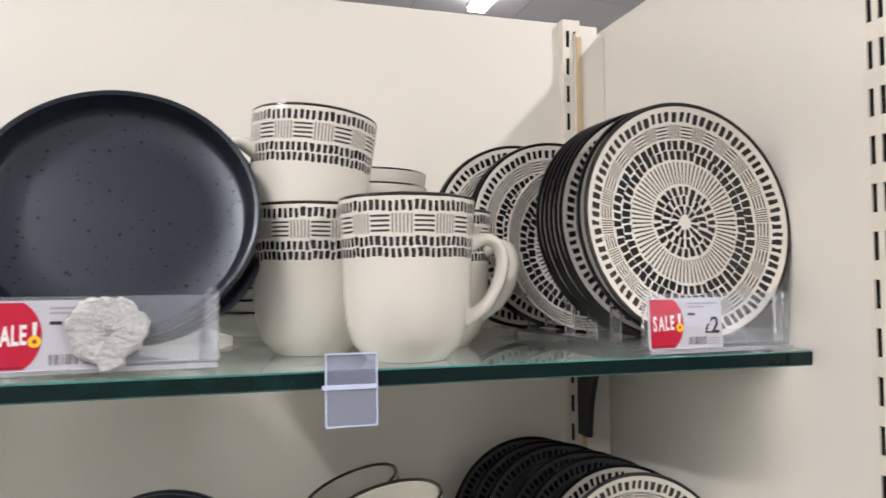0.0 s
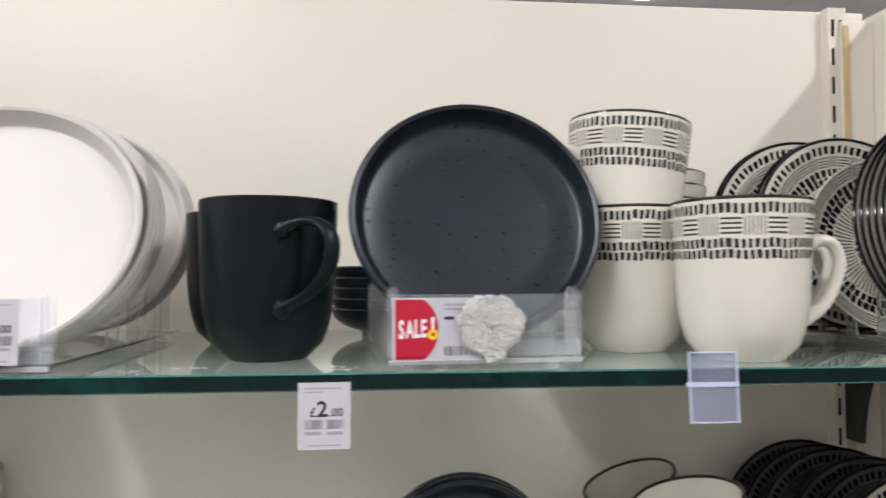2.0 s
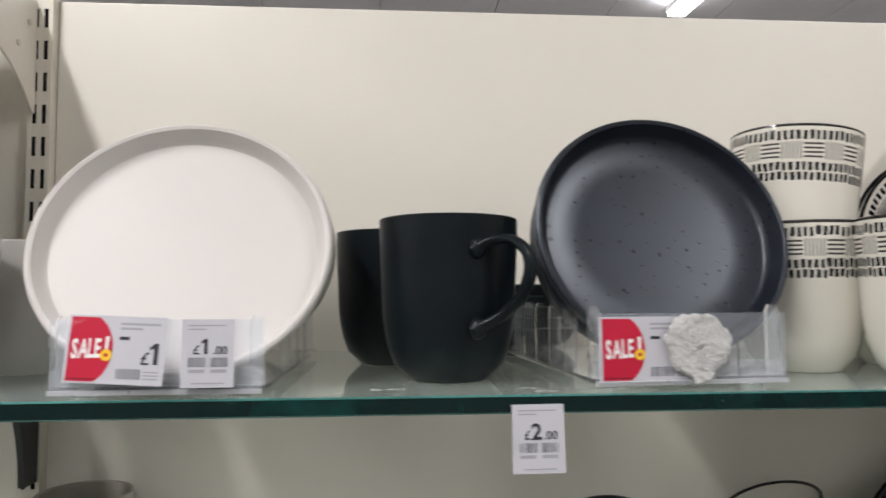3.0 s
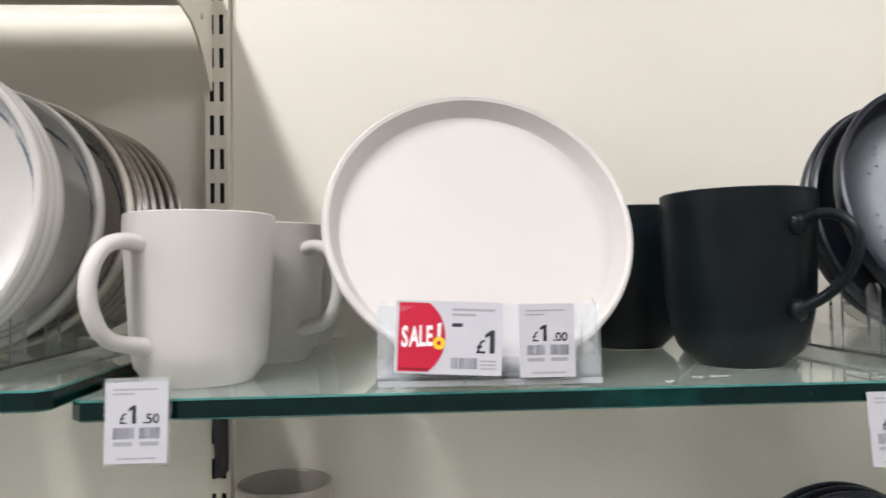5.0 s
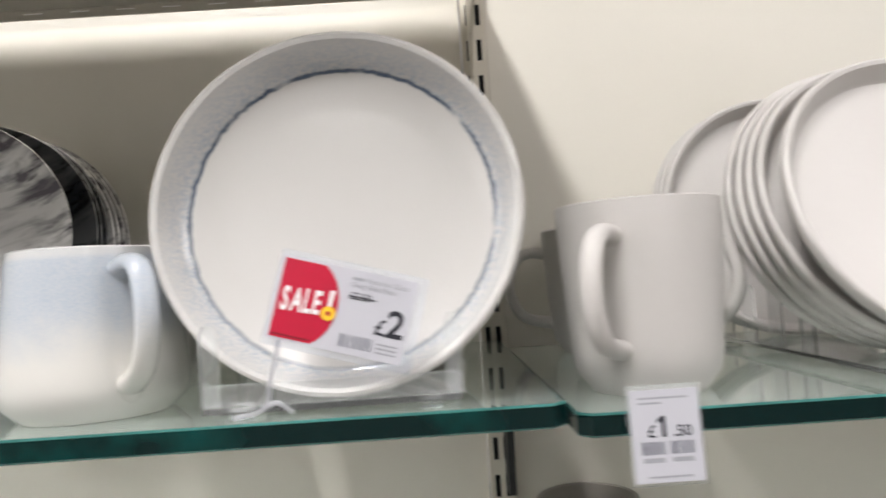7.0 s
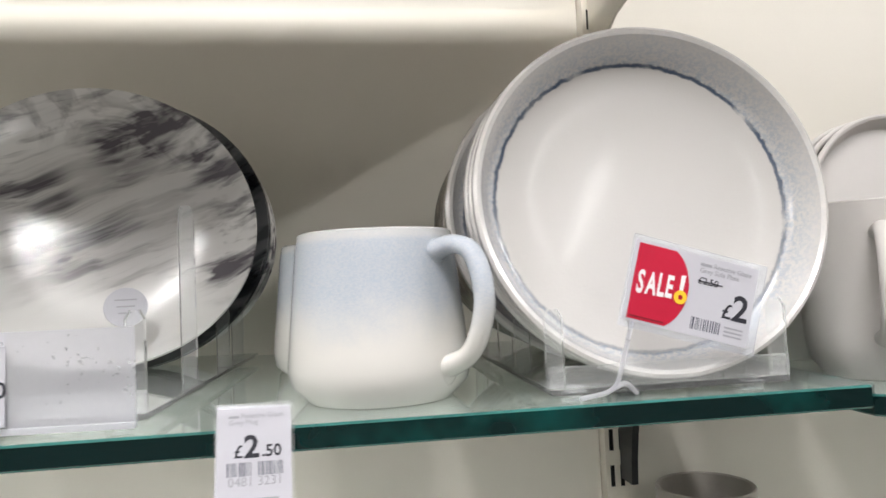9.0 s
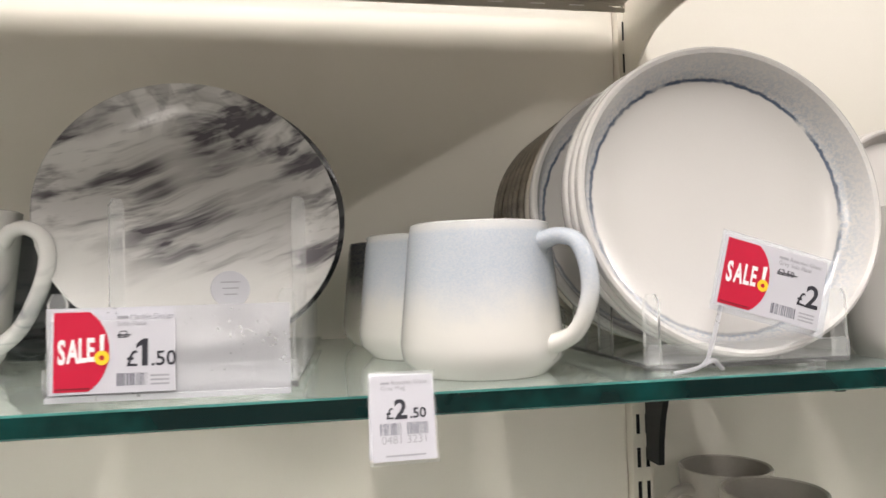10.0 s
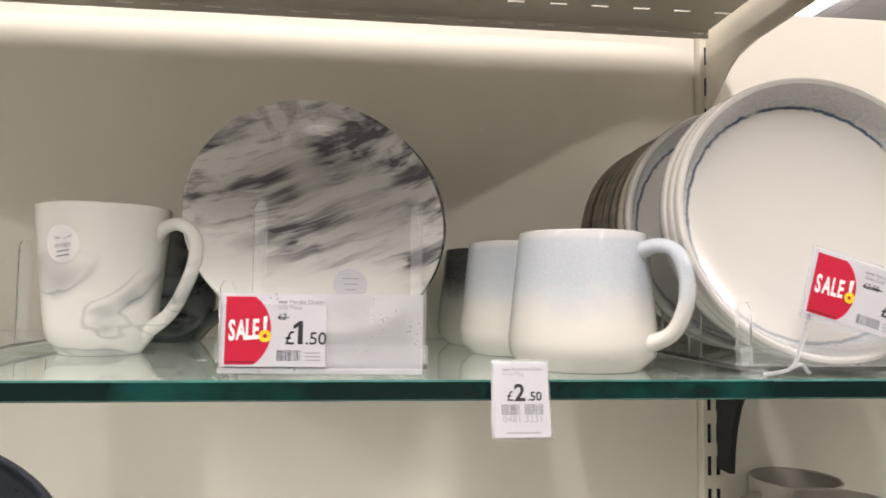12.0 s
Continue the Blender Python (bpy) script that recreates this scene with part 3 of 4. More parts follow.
def wall_plate(R, h=0.0225, t=0.0042, inset=0.0135):
    """A flat plate with an upright rolled wall; the rim lies at z = 0."""
    b = -h
    w = inset - 0.005
    return [(0, b + t), (R * 0.6, b + t), (R - inset, b + t + 0.0003), (R - inset + 0.32 * w, b + t + 0.0018), (R - inset + 0.55 * w, b + t + 0.005), (R - 0.0052, -0.004), (R - 0.0042, -0.001), (R - 0.0022, 0.0),
            (R - 0.0006, -0.001), (R, -0.0032), (R - 0.002, -h * 0.55), (R - 0.006, b + 0.002), (R - 0.011, b), (R * 0.62, b), (R * 0.6, b - 0.0018), (R * 0.56, b - 0.0018), (R * 0.55, b), (0, b)]


def coupe_plate(R, h=0.014, t=0.004):
    """A shallow plate that curves up gently to a thin rim."""
    pts = []
    for k in range(9):
        s = k / 8
        r = R * s
        pts.append((r, -h + t + (h - t) * max(0.0, (s - 0.45) / 0.55) ** 2))
    pts += [(R + 0.0008, -0.0012), (R, -0.0026)]
    for k in range(7, 4, -1):
        s = k / 8
        pts.append((R * s + 0.002, -h + (h - t) * max(0.0, (s - 0.45) / 0.55) ** 2))
    pts += [(R * 0.58, -h - 0.002), (R * 0.54, -h - 0.002), (R * 0.53, -h), (0, -h)]
    return pts


def plate(kind, m, R, label, group, material, back=None, wobble=0.0, seed=0, name="side_plate", deep=0.0225, inset=0.0135):
    prof = wall_plate(R, deep, 0.0042, inset) if kind == "wall" else coupe_plate(R)
    ob = part(name, lathe(prof, 96, wobble, seed, 9 if back else None), [material, back] if back else material, None, "", True)
    ob.matrix_world = m
    return tagged(ob, label, "plate", group)


def row_of(first, poses):
    for m in poses:
        copy_thing(first, m)


def mug_profile(rim, base, h, t=0.0035, belly=0.0, foot=0.026, knee=0.03):
    """Outline of a mug from inside bottom up, over the rim and down to the foot."""
    out = []
    n = 10
    for k in range(n + 1):
        s = k / n
        z = h * s
        q = min(1.0, z / knee)
        r = foot + (base - foot) * math.sqrt(max(0.0, 1 - (1 - q) ** 2)) if z < knee else base + (rim - base) * ((z - knee) / (h - knee)) ** 1.0
        out.append((r + belly * math.sin(math.pi * s), z))
    inner = [(max(r - t, 0.0), max(z, 0.006)) for r, z in out if z > 0.004]
    prof = [(0, 0.006), (inner[0][0] * 0.7, 0.006)] + inner[:-1] + [(rim - t, h - 0.0012), (rim - t * 0.5, h), (rim - 0.0005, h - 0.0008)]
    prof += [(r, z) for r, z in reversed(out[:-1])]
    prof += [(foot * 0.9, 0.0), (foot * 0.86, 0.0015), (0, 0.0015)]
    return prof


def mug(name, m, prof, handle, material, label, group, wide=0.012, thick=0.0075, handle_mat=None, flare=1.5, knobs=0.0):
    ob = thing(name, m, label, "mug", group)
    part("cup", lathe(prof, 80), material, ob, "", True)
    line = [Vector(p if len(p) == 3 else (p[0], 0, p[1])) for p in handle]
    bm = tube(bmesh.new(), smooth_path(line, 7), wide, thick, 14, flare)
    if knobs:
        for q in (line[0], line[-1]):
            bmesh.ops.create_uvsphere(bm, u_segments=16, v_segments=10, radius=knobs, matrix=Matrix.Translation(q) @ Matrix.Diagonal((0.85, 0.95, 1.1, 1)))
    part("handle", bm, handle_mat or material, ob, "", True)
    return ob


def rest(x, y, top, turn=0.0):
    return pose(x, y, top + 0.0003, 0, 0, turn)


# acrylic plate rack: base rails, feet, uprights, and a card pocket at its front
def rack(x, y, top, wide, deep, fins, turn=0.0, label="clear acrylic plate rack standing on the glass shelf", tall=0.05, back_tall=0.0, inset=0.012):
    ob = thing("plate_rack", pose(x, y, top, 0, 0, turn), label, "plate rack", "acrylic plate racks")
    part("base", boxes((-wide / 2, wide / 2, 0.0, deep, 0.004, 0.0068), bevel=0.0006), ACRYLIC, ob)
    for sx in (-1, 1):
        for sy in (0.012, deep - 0.012):
            part("foot", boxes((sx * (wide / 2 - 0.014) - 0.005, sx * (wide / 2 - 0.014) + 0.005, sy - 0.005, sy + 0.005, 0.0, 0.004)), ACRYLIC, ob)
    part("lip", boxes((-wide / 2, wide / 2, -0.0005, 0.0022, 0.007, 0.0165), bevel=0.0006), ACRYLIC, ob)
    for k, yy in enumerate(fins):
        h = back_tall if (back_tall and k == 1) else tall
        for sx in (-1, 1):
            bm = bmesh.new()
            xa = sx * (wide / 2 - inset)
            out = [(xa - 0.004, 0.0068)] + [(xa - 0.004, h - 0.004), (xa - 0.002, h), (xa + 0.002, h), (xa + 0.004, h - 0.004)] + [(xa + 0.004, 0.0068)]
            prism(bm, out, yy, yy + 0.003)
            part("prong", bm, ACRYLIC, ob)
    return ob


def pocket(parent, x0, x1, y, z0, z1, frosted=True):
    """The clear sleeve on a rack's front that takes the price card."""
    part("card_pocket", boxes((x0, x1, y - 0.0010, y, z0, z1), bevel=0.0003), POCKET if frosted else FILM, parent)
    part("ledge", boxes((x0, x1, y - 0.0036, y - 0.0011, z0 - 0.001, z0 + 0.0016), bevel=0.0003), POCKET, parent)


def barcode(parent, x, z, w, h, y, seed, material=None):
    rnd = random.Random(seed)
    bm = bmesh.new()
    a = x
    while a < x + w:
        b = min(a + rnd.choice((0.02, 0.035, 0.055)) * w, x + w)
        box(bm, a, b, y - 0.00012, y, z, z + h)
        a = b + rnd.choice((0.03, 0.045, 0.06)) * w
    part("barcode", bm, material or BAR_INK, parent)


def bar(parent, x, z, w, h, y, material=None):
    part("print_bar", boxes((x, x + w, y - 0.00012, y, z, z + h)), material or PALE_INK, parent)


def sale_card(m, w, h, price, label, seed, pence="", lines=(), was=""):
    """A printed sale card: red rounded panel with lettering, price and barcode."""
    ob = thing("sale_card", m, label, "price card", "sale cards")
    part("card", boxes((0, w, 0, 0.0006, 0, h)), CARD, ob)
    s = h / 0.036
    bm = bmesh.new()
    x0, xr = 0.03 * w, 0.47 * w
    out = [(x0, 0.03 * h)]
    for k in range(17):
        a = radians(-62 + 124 * k / 16)
        out.append((xr - (0.5 * h / math.sin(radians(62)) * (1 - math.cos(a))) * 0.78, 0.5 * h + 0.47 * h * math.sin(a) / math.sin(radians(62))))
    out.append((x0, 0.97 * h))
    prism(bm, out, -0.0002, 0.0)
    part("red_panel", bm, RED, ob, "bright red rounded panel")
    bar(ob, 0.05 * w, 0.055 * h, 0.27 * w, 0.02 * h, -0.0002, DARK_RED)
    for k, (letter, x) in enumerate((("S", 0.062), ("A", 0.137), ("L", 0.222), ("E", 0.288))):
        words(letter, (0.0142, 0.0137, 0.0141, 0.0137)[k] * s, ob, WHITE_PRINT, (x * w, -0.0003, (0.365 + 0.008 * k) * h), 0.00042 * s, squeeze=0.50)
    stroke = prism(bmesh.new(), [(0.398 * w, 0.475 * h), (0.424 * w, 0.475 * h), (0.432 * w, 0.70 * h), (0.394 * w, 0.69 * h)], -0.00045, -0.0003)
    part("exclamation_stroke", stroke, WHITE_PRINT, ob)
    ring = bmesh.new()
    n = 24
    vi = [[ring.verts.new((0.413 * w + r * s * math.cos(2 * math.pi * k / n), -0.0006, 0.42 * h + r * s * math.sin(2 * math.pi * k / n))) for k in range(n)] for r in (0.0011, 0.0031)]
    for k in range(n):
        ring.faces.new((vi[0][k], vi[0][(k + 1) % n], vi[1][(k + 1) % n], vi[1][k]))
    part("yellow_ring", ring, YELLOW, ob)
    x = 0.55 * w
    if lines:
        bar(ob, 0.53 * w, 0.875 * h, 0.09 * w, 0.035 * h, 0)
        words(lines[0], 0.0031 * s, ob, PALE_INK, (0.635 * w, -0.0001, 0.87 * h))
        words(lines[1], 0.0031 * s, ob, PALE_INK, (0.53 * w, -0.0001, 0.79 * h))
    else:
        for tx, tz, tw in ((0.53, 0.87, 0.40), (0.53, 0.80, 0.22)):
            bar(ob, tx * w, tz * h, tw * w, 0.035 * h, 0)
    if was:
        words(was, 0.0044 * s, ob, INK, (0.53 * w, -0.0001, 0.65 * h))
        bar(ob, 0.53 * w, 0.675 * h, (0.05 + 0.03 * len(was)) * w, 0.012 * h, -0.0002, INK)
    else:
        bar(ob, 0.53 * w, 0.65 * h, 0.10 * w, 0.05 * h, 0, INK)
    if pence:
        words("\u00a3", 0.0095 * s, ob, INK, (0.60 * w, -0.0001, 0.31 * h), 0.0001 * s)
        words(price, 0.0165 * s, ob, INK, (0.675 * w, -0.0001, 0.31 * h), 0.0002 * s)
        words(pence, 0.0088 * s, ob, INK, (0.80 * w, -0.0001, 0.31 * h), 0.0001 * s)
    else:
        words("\u00a3", 0.0095 * s, ob, INK, (0.755 * w, -0.0001, 0.30 * h), 0.0001 * s)
        words(price, 0.0162 * s, ob, INK, (0.835 * w, -0.0001, 0.30 * h), 0.0003 * s)
    barcode(ob, 0.53 * w, 0.08 * h, 0.24 * w, 0.15 * h, 0, seed)
    for k in range(3):
        bar(ob, 0.80 * w, (0.08 + 0.05 * k) * h, 0.15 * w, 0.022 * h, 0)
    return ob


def price_tag(m, w, h, pounds, pence, label, seed, sleeve=True, digits="", lines=()):
    """A small upright price ticket in a clear sleeve clipped to the shelf's edge."""
    ob = thing("price_tag", m, label, "price tag", "shelf price tags")
    part("ticket", boxes((0, w, 0, 0.0006, 0, h)), CARD, ob)
    if sleeve:
        part("sleeve", boxes((-0.0012, w + 0.0012, 0.0008, 0.0016, -0.0015, h + 0.002)), ACRYLIC, ob)
        part("clip", boxes((0.0, w, 0.0016, 0.003, 0.60 * h, h + 0.002), bevel=0.0003), ACRYLIC, ob)
    s = w / 0.030
    if lines:
        bar(ob, 0.16 * w, 0.90 * h, 0.14 * w, 0.026 * h, 0)
        words(lines[0], 0.0029 * s, ob, PALE_INK, (0.325 * w, -0.0001, 0.895 * h))
        words(lines[1], 0.0029 * s, ob, PALE_INK, (0.16 * w, -0.0001, 0.83 * h))
    else:
        bar(ob, 0.12 * w, 0.90 * h, 0.72 * w, 0.022 * h, 0)
        bar(ob, 0.12 * w, 0.845 * h, 0.34 * w, 0.022 * h, 0)
    words("\u00a3", 0.0074 * s, ob, INK, (0.22 * w, -0.0001, 0.49 * h), 0.00006)
    words(pounds, 0.0125 * s, ob, INK, (0.36 * w, -0.0001, 0.49 * h), 0.0003)
    words(pence, 0.0066 * s, ob, INK, (0.60 * w, -0.0001, 0.49 * h), 0.00012)
    barcode(ob, 0.13 * w, 0.30 * h, 0.33 * w, 0.14 * h, 0, seed)
    barcode(ob, 0.55 * w, 0.30 * h, 0.33 * w, 0.14 * h, 0, seed + 1)
    if digits:
        words(digits, 0.0052 * s, ob, PALE_INK, (0.14 * w, -0.0001, 0.20 * h))
    else:
        bar(ob, 0.14 * w, 0.215 * h, 0.30 * w, 0.05 * h, 0)
        bar(ob, 0.56 * w, 0.215 * h, 0.30 * w, 0.05 * h, 0)
    bar(ob, 0.2 * w, 0.05 * h, 0.62 * w, 0.022 * h, 0)
    return ob


# ---------------------------------------------------------------- right bay: patterned set
T = RIGHT_TOP
G = "patterned side plates"
PR = 0.0905
first = plate("coupe", plate_pose(0.4285, 0.521, T + 0.0970, 6, 2), PR, "black and cream dash-patterned side plate in an acrylic rack", G, PATTERN_PLATE, BLACK_GLOSS)
row_of(first, [plate_pose(0.4265, 0.529, T + 0.097, 6, 2)] + [plate_pose(0.423 - 0.0005 * k, 0.549 + 0.0072 * k, T + 0.097, 6 + (k % 2), 1) for k in range(6)])
row_of(first, [plate_pose(0.398, 0.681 + 0.009 * k, T + 0.097, 10, 0) for k in range(2)])
row_of(first, [plate_pose(0.371, 0.709 + 0.008 * k, T + 0.097, 8, 0) for k in range(2)])
small = plate("coupe", plate_pose(0.402, 0.636, T + 0.0835, 9, 0), 0.076, "smaller dash-patterned plate standing in an acrylic rack", G, PATTERN_PLATE, BLACK_GLOSS)
ra = rack(0.430, 0.4955, T, 0.122, 0.262, (0.003, 0.042, 0.075, 0.11, 0.145, 0.18), 3, tall=0.046, inset=0.004)
pocket(ra, -0.0605, 0.060, -0.002, 0.003, 0.0425, False)
sale_card(pose(0.3685, 0.4885, T + 0.0048, -3, 0, 3), 0.0610, 0.0350, "2", "red and white sale card priced two pounds", 3)

mp = mug_profile(0.0470, 0.0436, 0.108, belly=0.0, foot=0.027, knee=0.055)
hc = [(0.0415, 0.0765), (0.054, 0.081), (0.063, 0.077), (0.0665, 0.065), (0.062, 0.048), (0.053, 0.034), (0.0385, 0.0255)]
m0 = mug("mug", rest(0.213, 0.538, T, -8), mp, hc, PATTERN_MUG, "cream mug with black dash bands and dark rim", "patterned mugs", 0.011, 0.0085, CERAMIC_CREAM)
row_of(m0, [rest(0.1560, 0.601, T, 100), pose(0.1490, 0.6008, T + 0.0672, 0, -5, 192), rest(0.258, 0.628, T, -35)])


def bowl_profile(R, h, t=0.0035):
    pts = [(0, t + 0.002)]
    for k in range(1, 8):
        s = k / 7
        pts.append(((R - t) * math.sin(s * math.pi / 2), t + 0.002 + (h - t - 0.002) * (1 - math.cos(s * math.pi / 2))))
    pts += [(R - t * 0.4, h + 0.0006), (R, h - 0.001)]
    for k in range(6, 1, -1):
        s = k / 7
        pts.append((R * math.sin(s * math.pi / 2), 0.002 + (h - 0.002) * (1 - math.cos(s * math.pi / 2)) * 0.96))
    pts += [(R * 0.42, 0.002), (R * 0.42, 0), (R * 0.37, 0), (R * 0.36, 0.002), (0, 0.002)]
    return pts


# cream bowls nested behind the mugs
bowl = part("bowl", lathe(bowl_profile(0.0555, 0.05), 72), CERAMIC_CREAM, None, "", True)
bowl.matrix_world = rest(0.222, 0.735, T)
tagged(bowl, "cream bowl in a nested stack behind the mugs", "bowl", "nested cream bowls")
part("rim", lathe([(0.0535, 0.0492), (0.0545, 0.0510), (0.0558, 0.0494), (0.0535, 0.0492)], 64), BLACK_GLOSS, bowl, "dark glazed rim", True)
row_of(bowl, [rest(0.222 + 0.001 * (k % 2), 0.735, T + 0.0128 * k) for k in range(1, 9)])
dip = part("dip_bowl", lathe(bowl_profile(0.05, 0.026), 64), [CERAMIC_CREAM], None, "", True)
dip.matrix_world = rest(0.120, 0.735, T)
tagged(dip, "small cream dip bowl with dark rim in a stack", "bowl", "small dip bowls")
part("rim", lathe([(0.0484, 0.0255), (0.0494, 0.0272), (0.0504, 0.0255), (0.0484, 0.0255)], 64), BLACK_GLOSS, dip, "dark glazed rim", True)
row_of(dip, [rest(0.120, 0.735, T + 0.0105 * k) for k in range(1, 5)])

# ---------------------------------------------------------------- right bay: black set
G = "black side plates"
pb = plate("wall", plate_pose(0.030, 0.545, T + 0.1005, 20, 2), 0.0868, "matt black side plate with fine pitting in a rack", G, CERAMIC_BLACK, wobble=0.003, seed=1, deep=0.0195, inset=0.0115)
row_of(pb, [plate_pose(0.037 + 0.001 * k, 0.586 + 0.013 * k, T + 0.0955, 15 - k, 1) for k in range(2)])
rb = rack(0.030, 0.5085, T, 0.124, 0.262, (0.004, 0.05, 0.085, 0.12, 0.155, 0.19), 4, tall=0.050, inset=0.004)
pocket(rb, -0.061, 0.061, -0.003, 0.004, 0.0455, False)
sale_card(pose(-0.0285, 0.4985, T + 0.005, -2, 0, 4), 0.060, 0.0385, "2", "red and white sale card partly covered by torn paper", 7)
rnd = random.Random(5)
bm = bmesh.new()
rings = []
n = 60
for k, f in enumerate((0.0, 0.3, 0.55, 0.78, 0.94, 1.0)):
    ring = []
    for i in range(n):
        a = 2 * math.pi * i / n
        r = f * (1 + 0.05 * math.sin(3 * a + 1) + 0.03 * math.sin(7 * a) + f * rnd.uniform(-0.05, 0.04))
        turn = a - 2 * math.pi * (a > math.pi)
        if -1.75 < turn < -1.05:
            r *= 1.0 + 0.22 * f
        if 0.75 < turn < 1.75:
            r *= 1.0 + 0.07 * f
        ring.append(bm.verts.new((0.0212 * r * math.cos(a), (-0.0018 if k < 5 else -0.0002) - rnd.uniform(0, 0.0007), 0.0186 * r * math.sin(a))))
    rings.append(ring)
for a, b in zip(rings, rings[1:]):
    for i in range(n):
        bm.faces.new((a[i], a[(i + 1) % n], b[(i + 1) % n], b[i]))
torn = part("torn_paper", bm, PATCH, None, "", True)
torn.matrix_world = pose(0.0318, 0.5018, T + 0.0265, -2, 0, 4)
tagged(torn, "crumpled white torn sticker over the price", "sticker")

mpb = mug_profile(0.0472, 0.0452, 0.1075, foot=0.0262, knee=0.058)
hb = [(0.0425, -0.0175, 0.0855), (0.051, -0.011, 0.0905), (0.060, -0.003, 0.0900), (0.0675, 0.001, 0.082), (0.0690, 0.001, 0.070), (0.0640, -0.001, 0.056), (0.0545, -0.008, 0.044), (0.0420, -0.0175, 0.0355)]
mb = mug("mug", rest(-0.112, 0.568, T, -49), mpb, hb, MUG_BLACK, "satin black mug with curled handle on the glass shelf", "black mugs", 0.0115, 0.0062, None, 1.15, 0.0062)
part("foot_ring", lathe([(0.0225, 0.0), (0.0258, 0.0), (0.0262, 0.0012), (0.0222, 0.0012), (0.0225, 0.0)], 48), BARE, mb, "pale unglazed foot ring", True)
row_of(mb, [rest(-0.149, 0.680, T, 60)])
db = part("dip_bowl", lathe(bowl_profile(0.05, 0.026), 64), MUG_BLACK, None, "", True)
db.matrix_world = rest(-0.030, 0.745, T)
tagged(db, "small matt black dip bowl in a stack", "bowl", "small black bowls")
row_of(db, [rest(-0.030, 0.745, T + 0.0095 * k) for k in range(1, 5)])

# ---------------------------------------------------------------- right bay: white set
G = "white side plates"
pw = plate("wall", plate_pose(-0.279, 0.534, T + 0.0915, 25, 4), 0.0905, "matt white side plate with upright rim in a rack", G, CERAMIC_WHITE, wobble=0.004, seed=2, deep=0.0165, inset=0.0098)
row_of(pw, [plate_pose(-0.280 - 0.001 * k, 0.560 + 0.0125 * k, T + 0.093, 23 - 2 * k, 3) for k in range(4)] + [plate_pose(-0.290, 0.690 + 0.014 * k, T + 0.0965, 11, 2) for k in range(3)])
rw = rack(-0.280, 0.4945, T, 0.117, 0.250, (0.004, 0.10, 0.14, 0.18, 0.22), -1, tall=0.046, inset=0.005)
pocket(rw, -0.0575, 0.0575, -0.002, 0.004, 0.044, False)
sale_card(pose(-0.3295, 0.4890, T + 0.0105, -7, 2.5, -4), 0.0545, 0.037, "1", "red and white sale card priced one pound", 11)
price_tag(pose(-0.2655, 0.4855, T + 0.007, -3, 0, 0), 0.0285, 0.037, "1", ".00", "white price ticket tucked in the rack's pocket", 21, False)

mpw = mug_profile(0.0428, 0.0380, 0.0962, foot=0.0290, knee=0.024, belly=0.0006)
hw = [(0.0375, 0.0777), (0.052, 0.0797), (0.0635, 0.0745), (0.070, 0.060), (0.0685, 0.043), (0.0585, 0.0285), (0.0340, 0.0225)]
mw = mug("mug", rest(-0.442, 0.549, T, 236), mpw, hw, CERAMIC_WHITE, "plain matt white mug with round handle on the glass", "white mugs", 0.0105, 0.0085, None, 1.25, 0.0066)
row_of(mw, [rest(-0.424, 0.645, T, -36), rest(-0.421, 0.740, T, 175)])

# ---------------------------------------------------------------- left bay: blue reactive set
T = LEFT_TOP
G = "blue-rimmed side plates"
pu = plate("wall", plate_pose(-0.5935, 0.500, T + 0.0935, 9, -2.5), 0.0868, "glossy white side plate with mottled blue border ring", G, BLUE_RIM, wobble=0.003, seed=3)
row_of(pu, [plate_pose(-0.594 - 0.0005 * k, 0.509 + 0.0085 * k, T + 0.093, 9, -2) for k in range(2)] + [plate_pose(-0.596, 0.574, T + 0.093, 9, -1)])
pd = plate("wall", plate_pose(-0.590, 0.606, T + 0.093, 9, 0), 0.0868, "taupe side plate with dark mottled border ring", "taupe side plates", TEAL_RIM, wobble=0.003, seed=4)
pt = plate("wall", plate_pose(-0.590, 0.623, T + 0.093, 9, 0), 0.0868, "dark taupe glazed side plate in the rack", "taupe side plates", TAUPE, wobble=0.003, seed=5)
row_of(pt, [plate_pose(x, y, T + 0.093, 8, 0) for x, y in ((-0.5905, 0.637), (-0.590, 0.652), (-0.589, 0.668), (-0.588, 0.688), (-0.587, 0.704))])
rack(-0.597, 0.4845, T, 0.112, 0.250, (0.002, 0.06, 0.10, 0.14, 0.18), 0, tall=0.042, inset=0.003)
tc = thing("card_stalk", pose(-0.618, 0.4825, T), "clear acrylic card holder leaning before the plate", "card holder")
part("stalk", tube(bmesh.new(), smooth_path([(-0.022, 0.003, 0.002), (-0.008, 0.0, 0.006), (-0.004, -0.003, 0.018), (0.002, -0.004, 0.040)], 6), 0.0022, 0.0022, 8), POCKET, tc, "", True)
part("spur", tube(bmesh.new(), smooth_path([(-0.008, 0.0, 0.006), (-0.002, 0.0, 0.008), (0.004, 0.002, 0.003)], 6), 0.0022, 0.0022, 8), POCKET, tc, "", True)
sleeve = part("sleeve", boxes((-0.001, 0.063, 0.0008, 0.0014, -0.003, 0.038)), FILM, tc)
sleeve.matrix_local = pose(-0.005, -0.0065, 0.037, -3, 16, 0)
sale_card(pose(-0.623, 0.4758, T + 0.037, -3, 16, 0), 0.0585, 0.0355, "2", "tilted red and white sale card priced two pounds", 15, lines=("Reactive Glaze", "Grey Side Plate"), was="\u00a32.50")

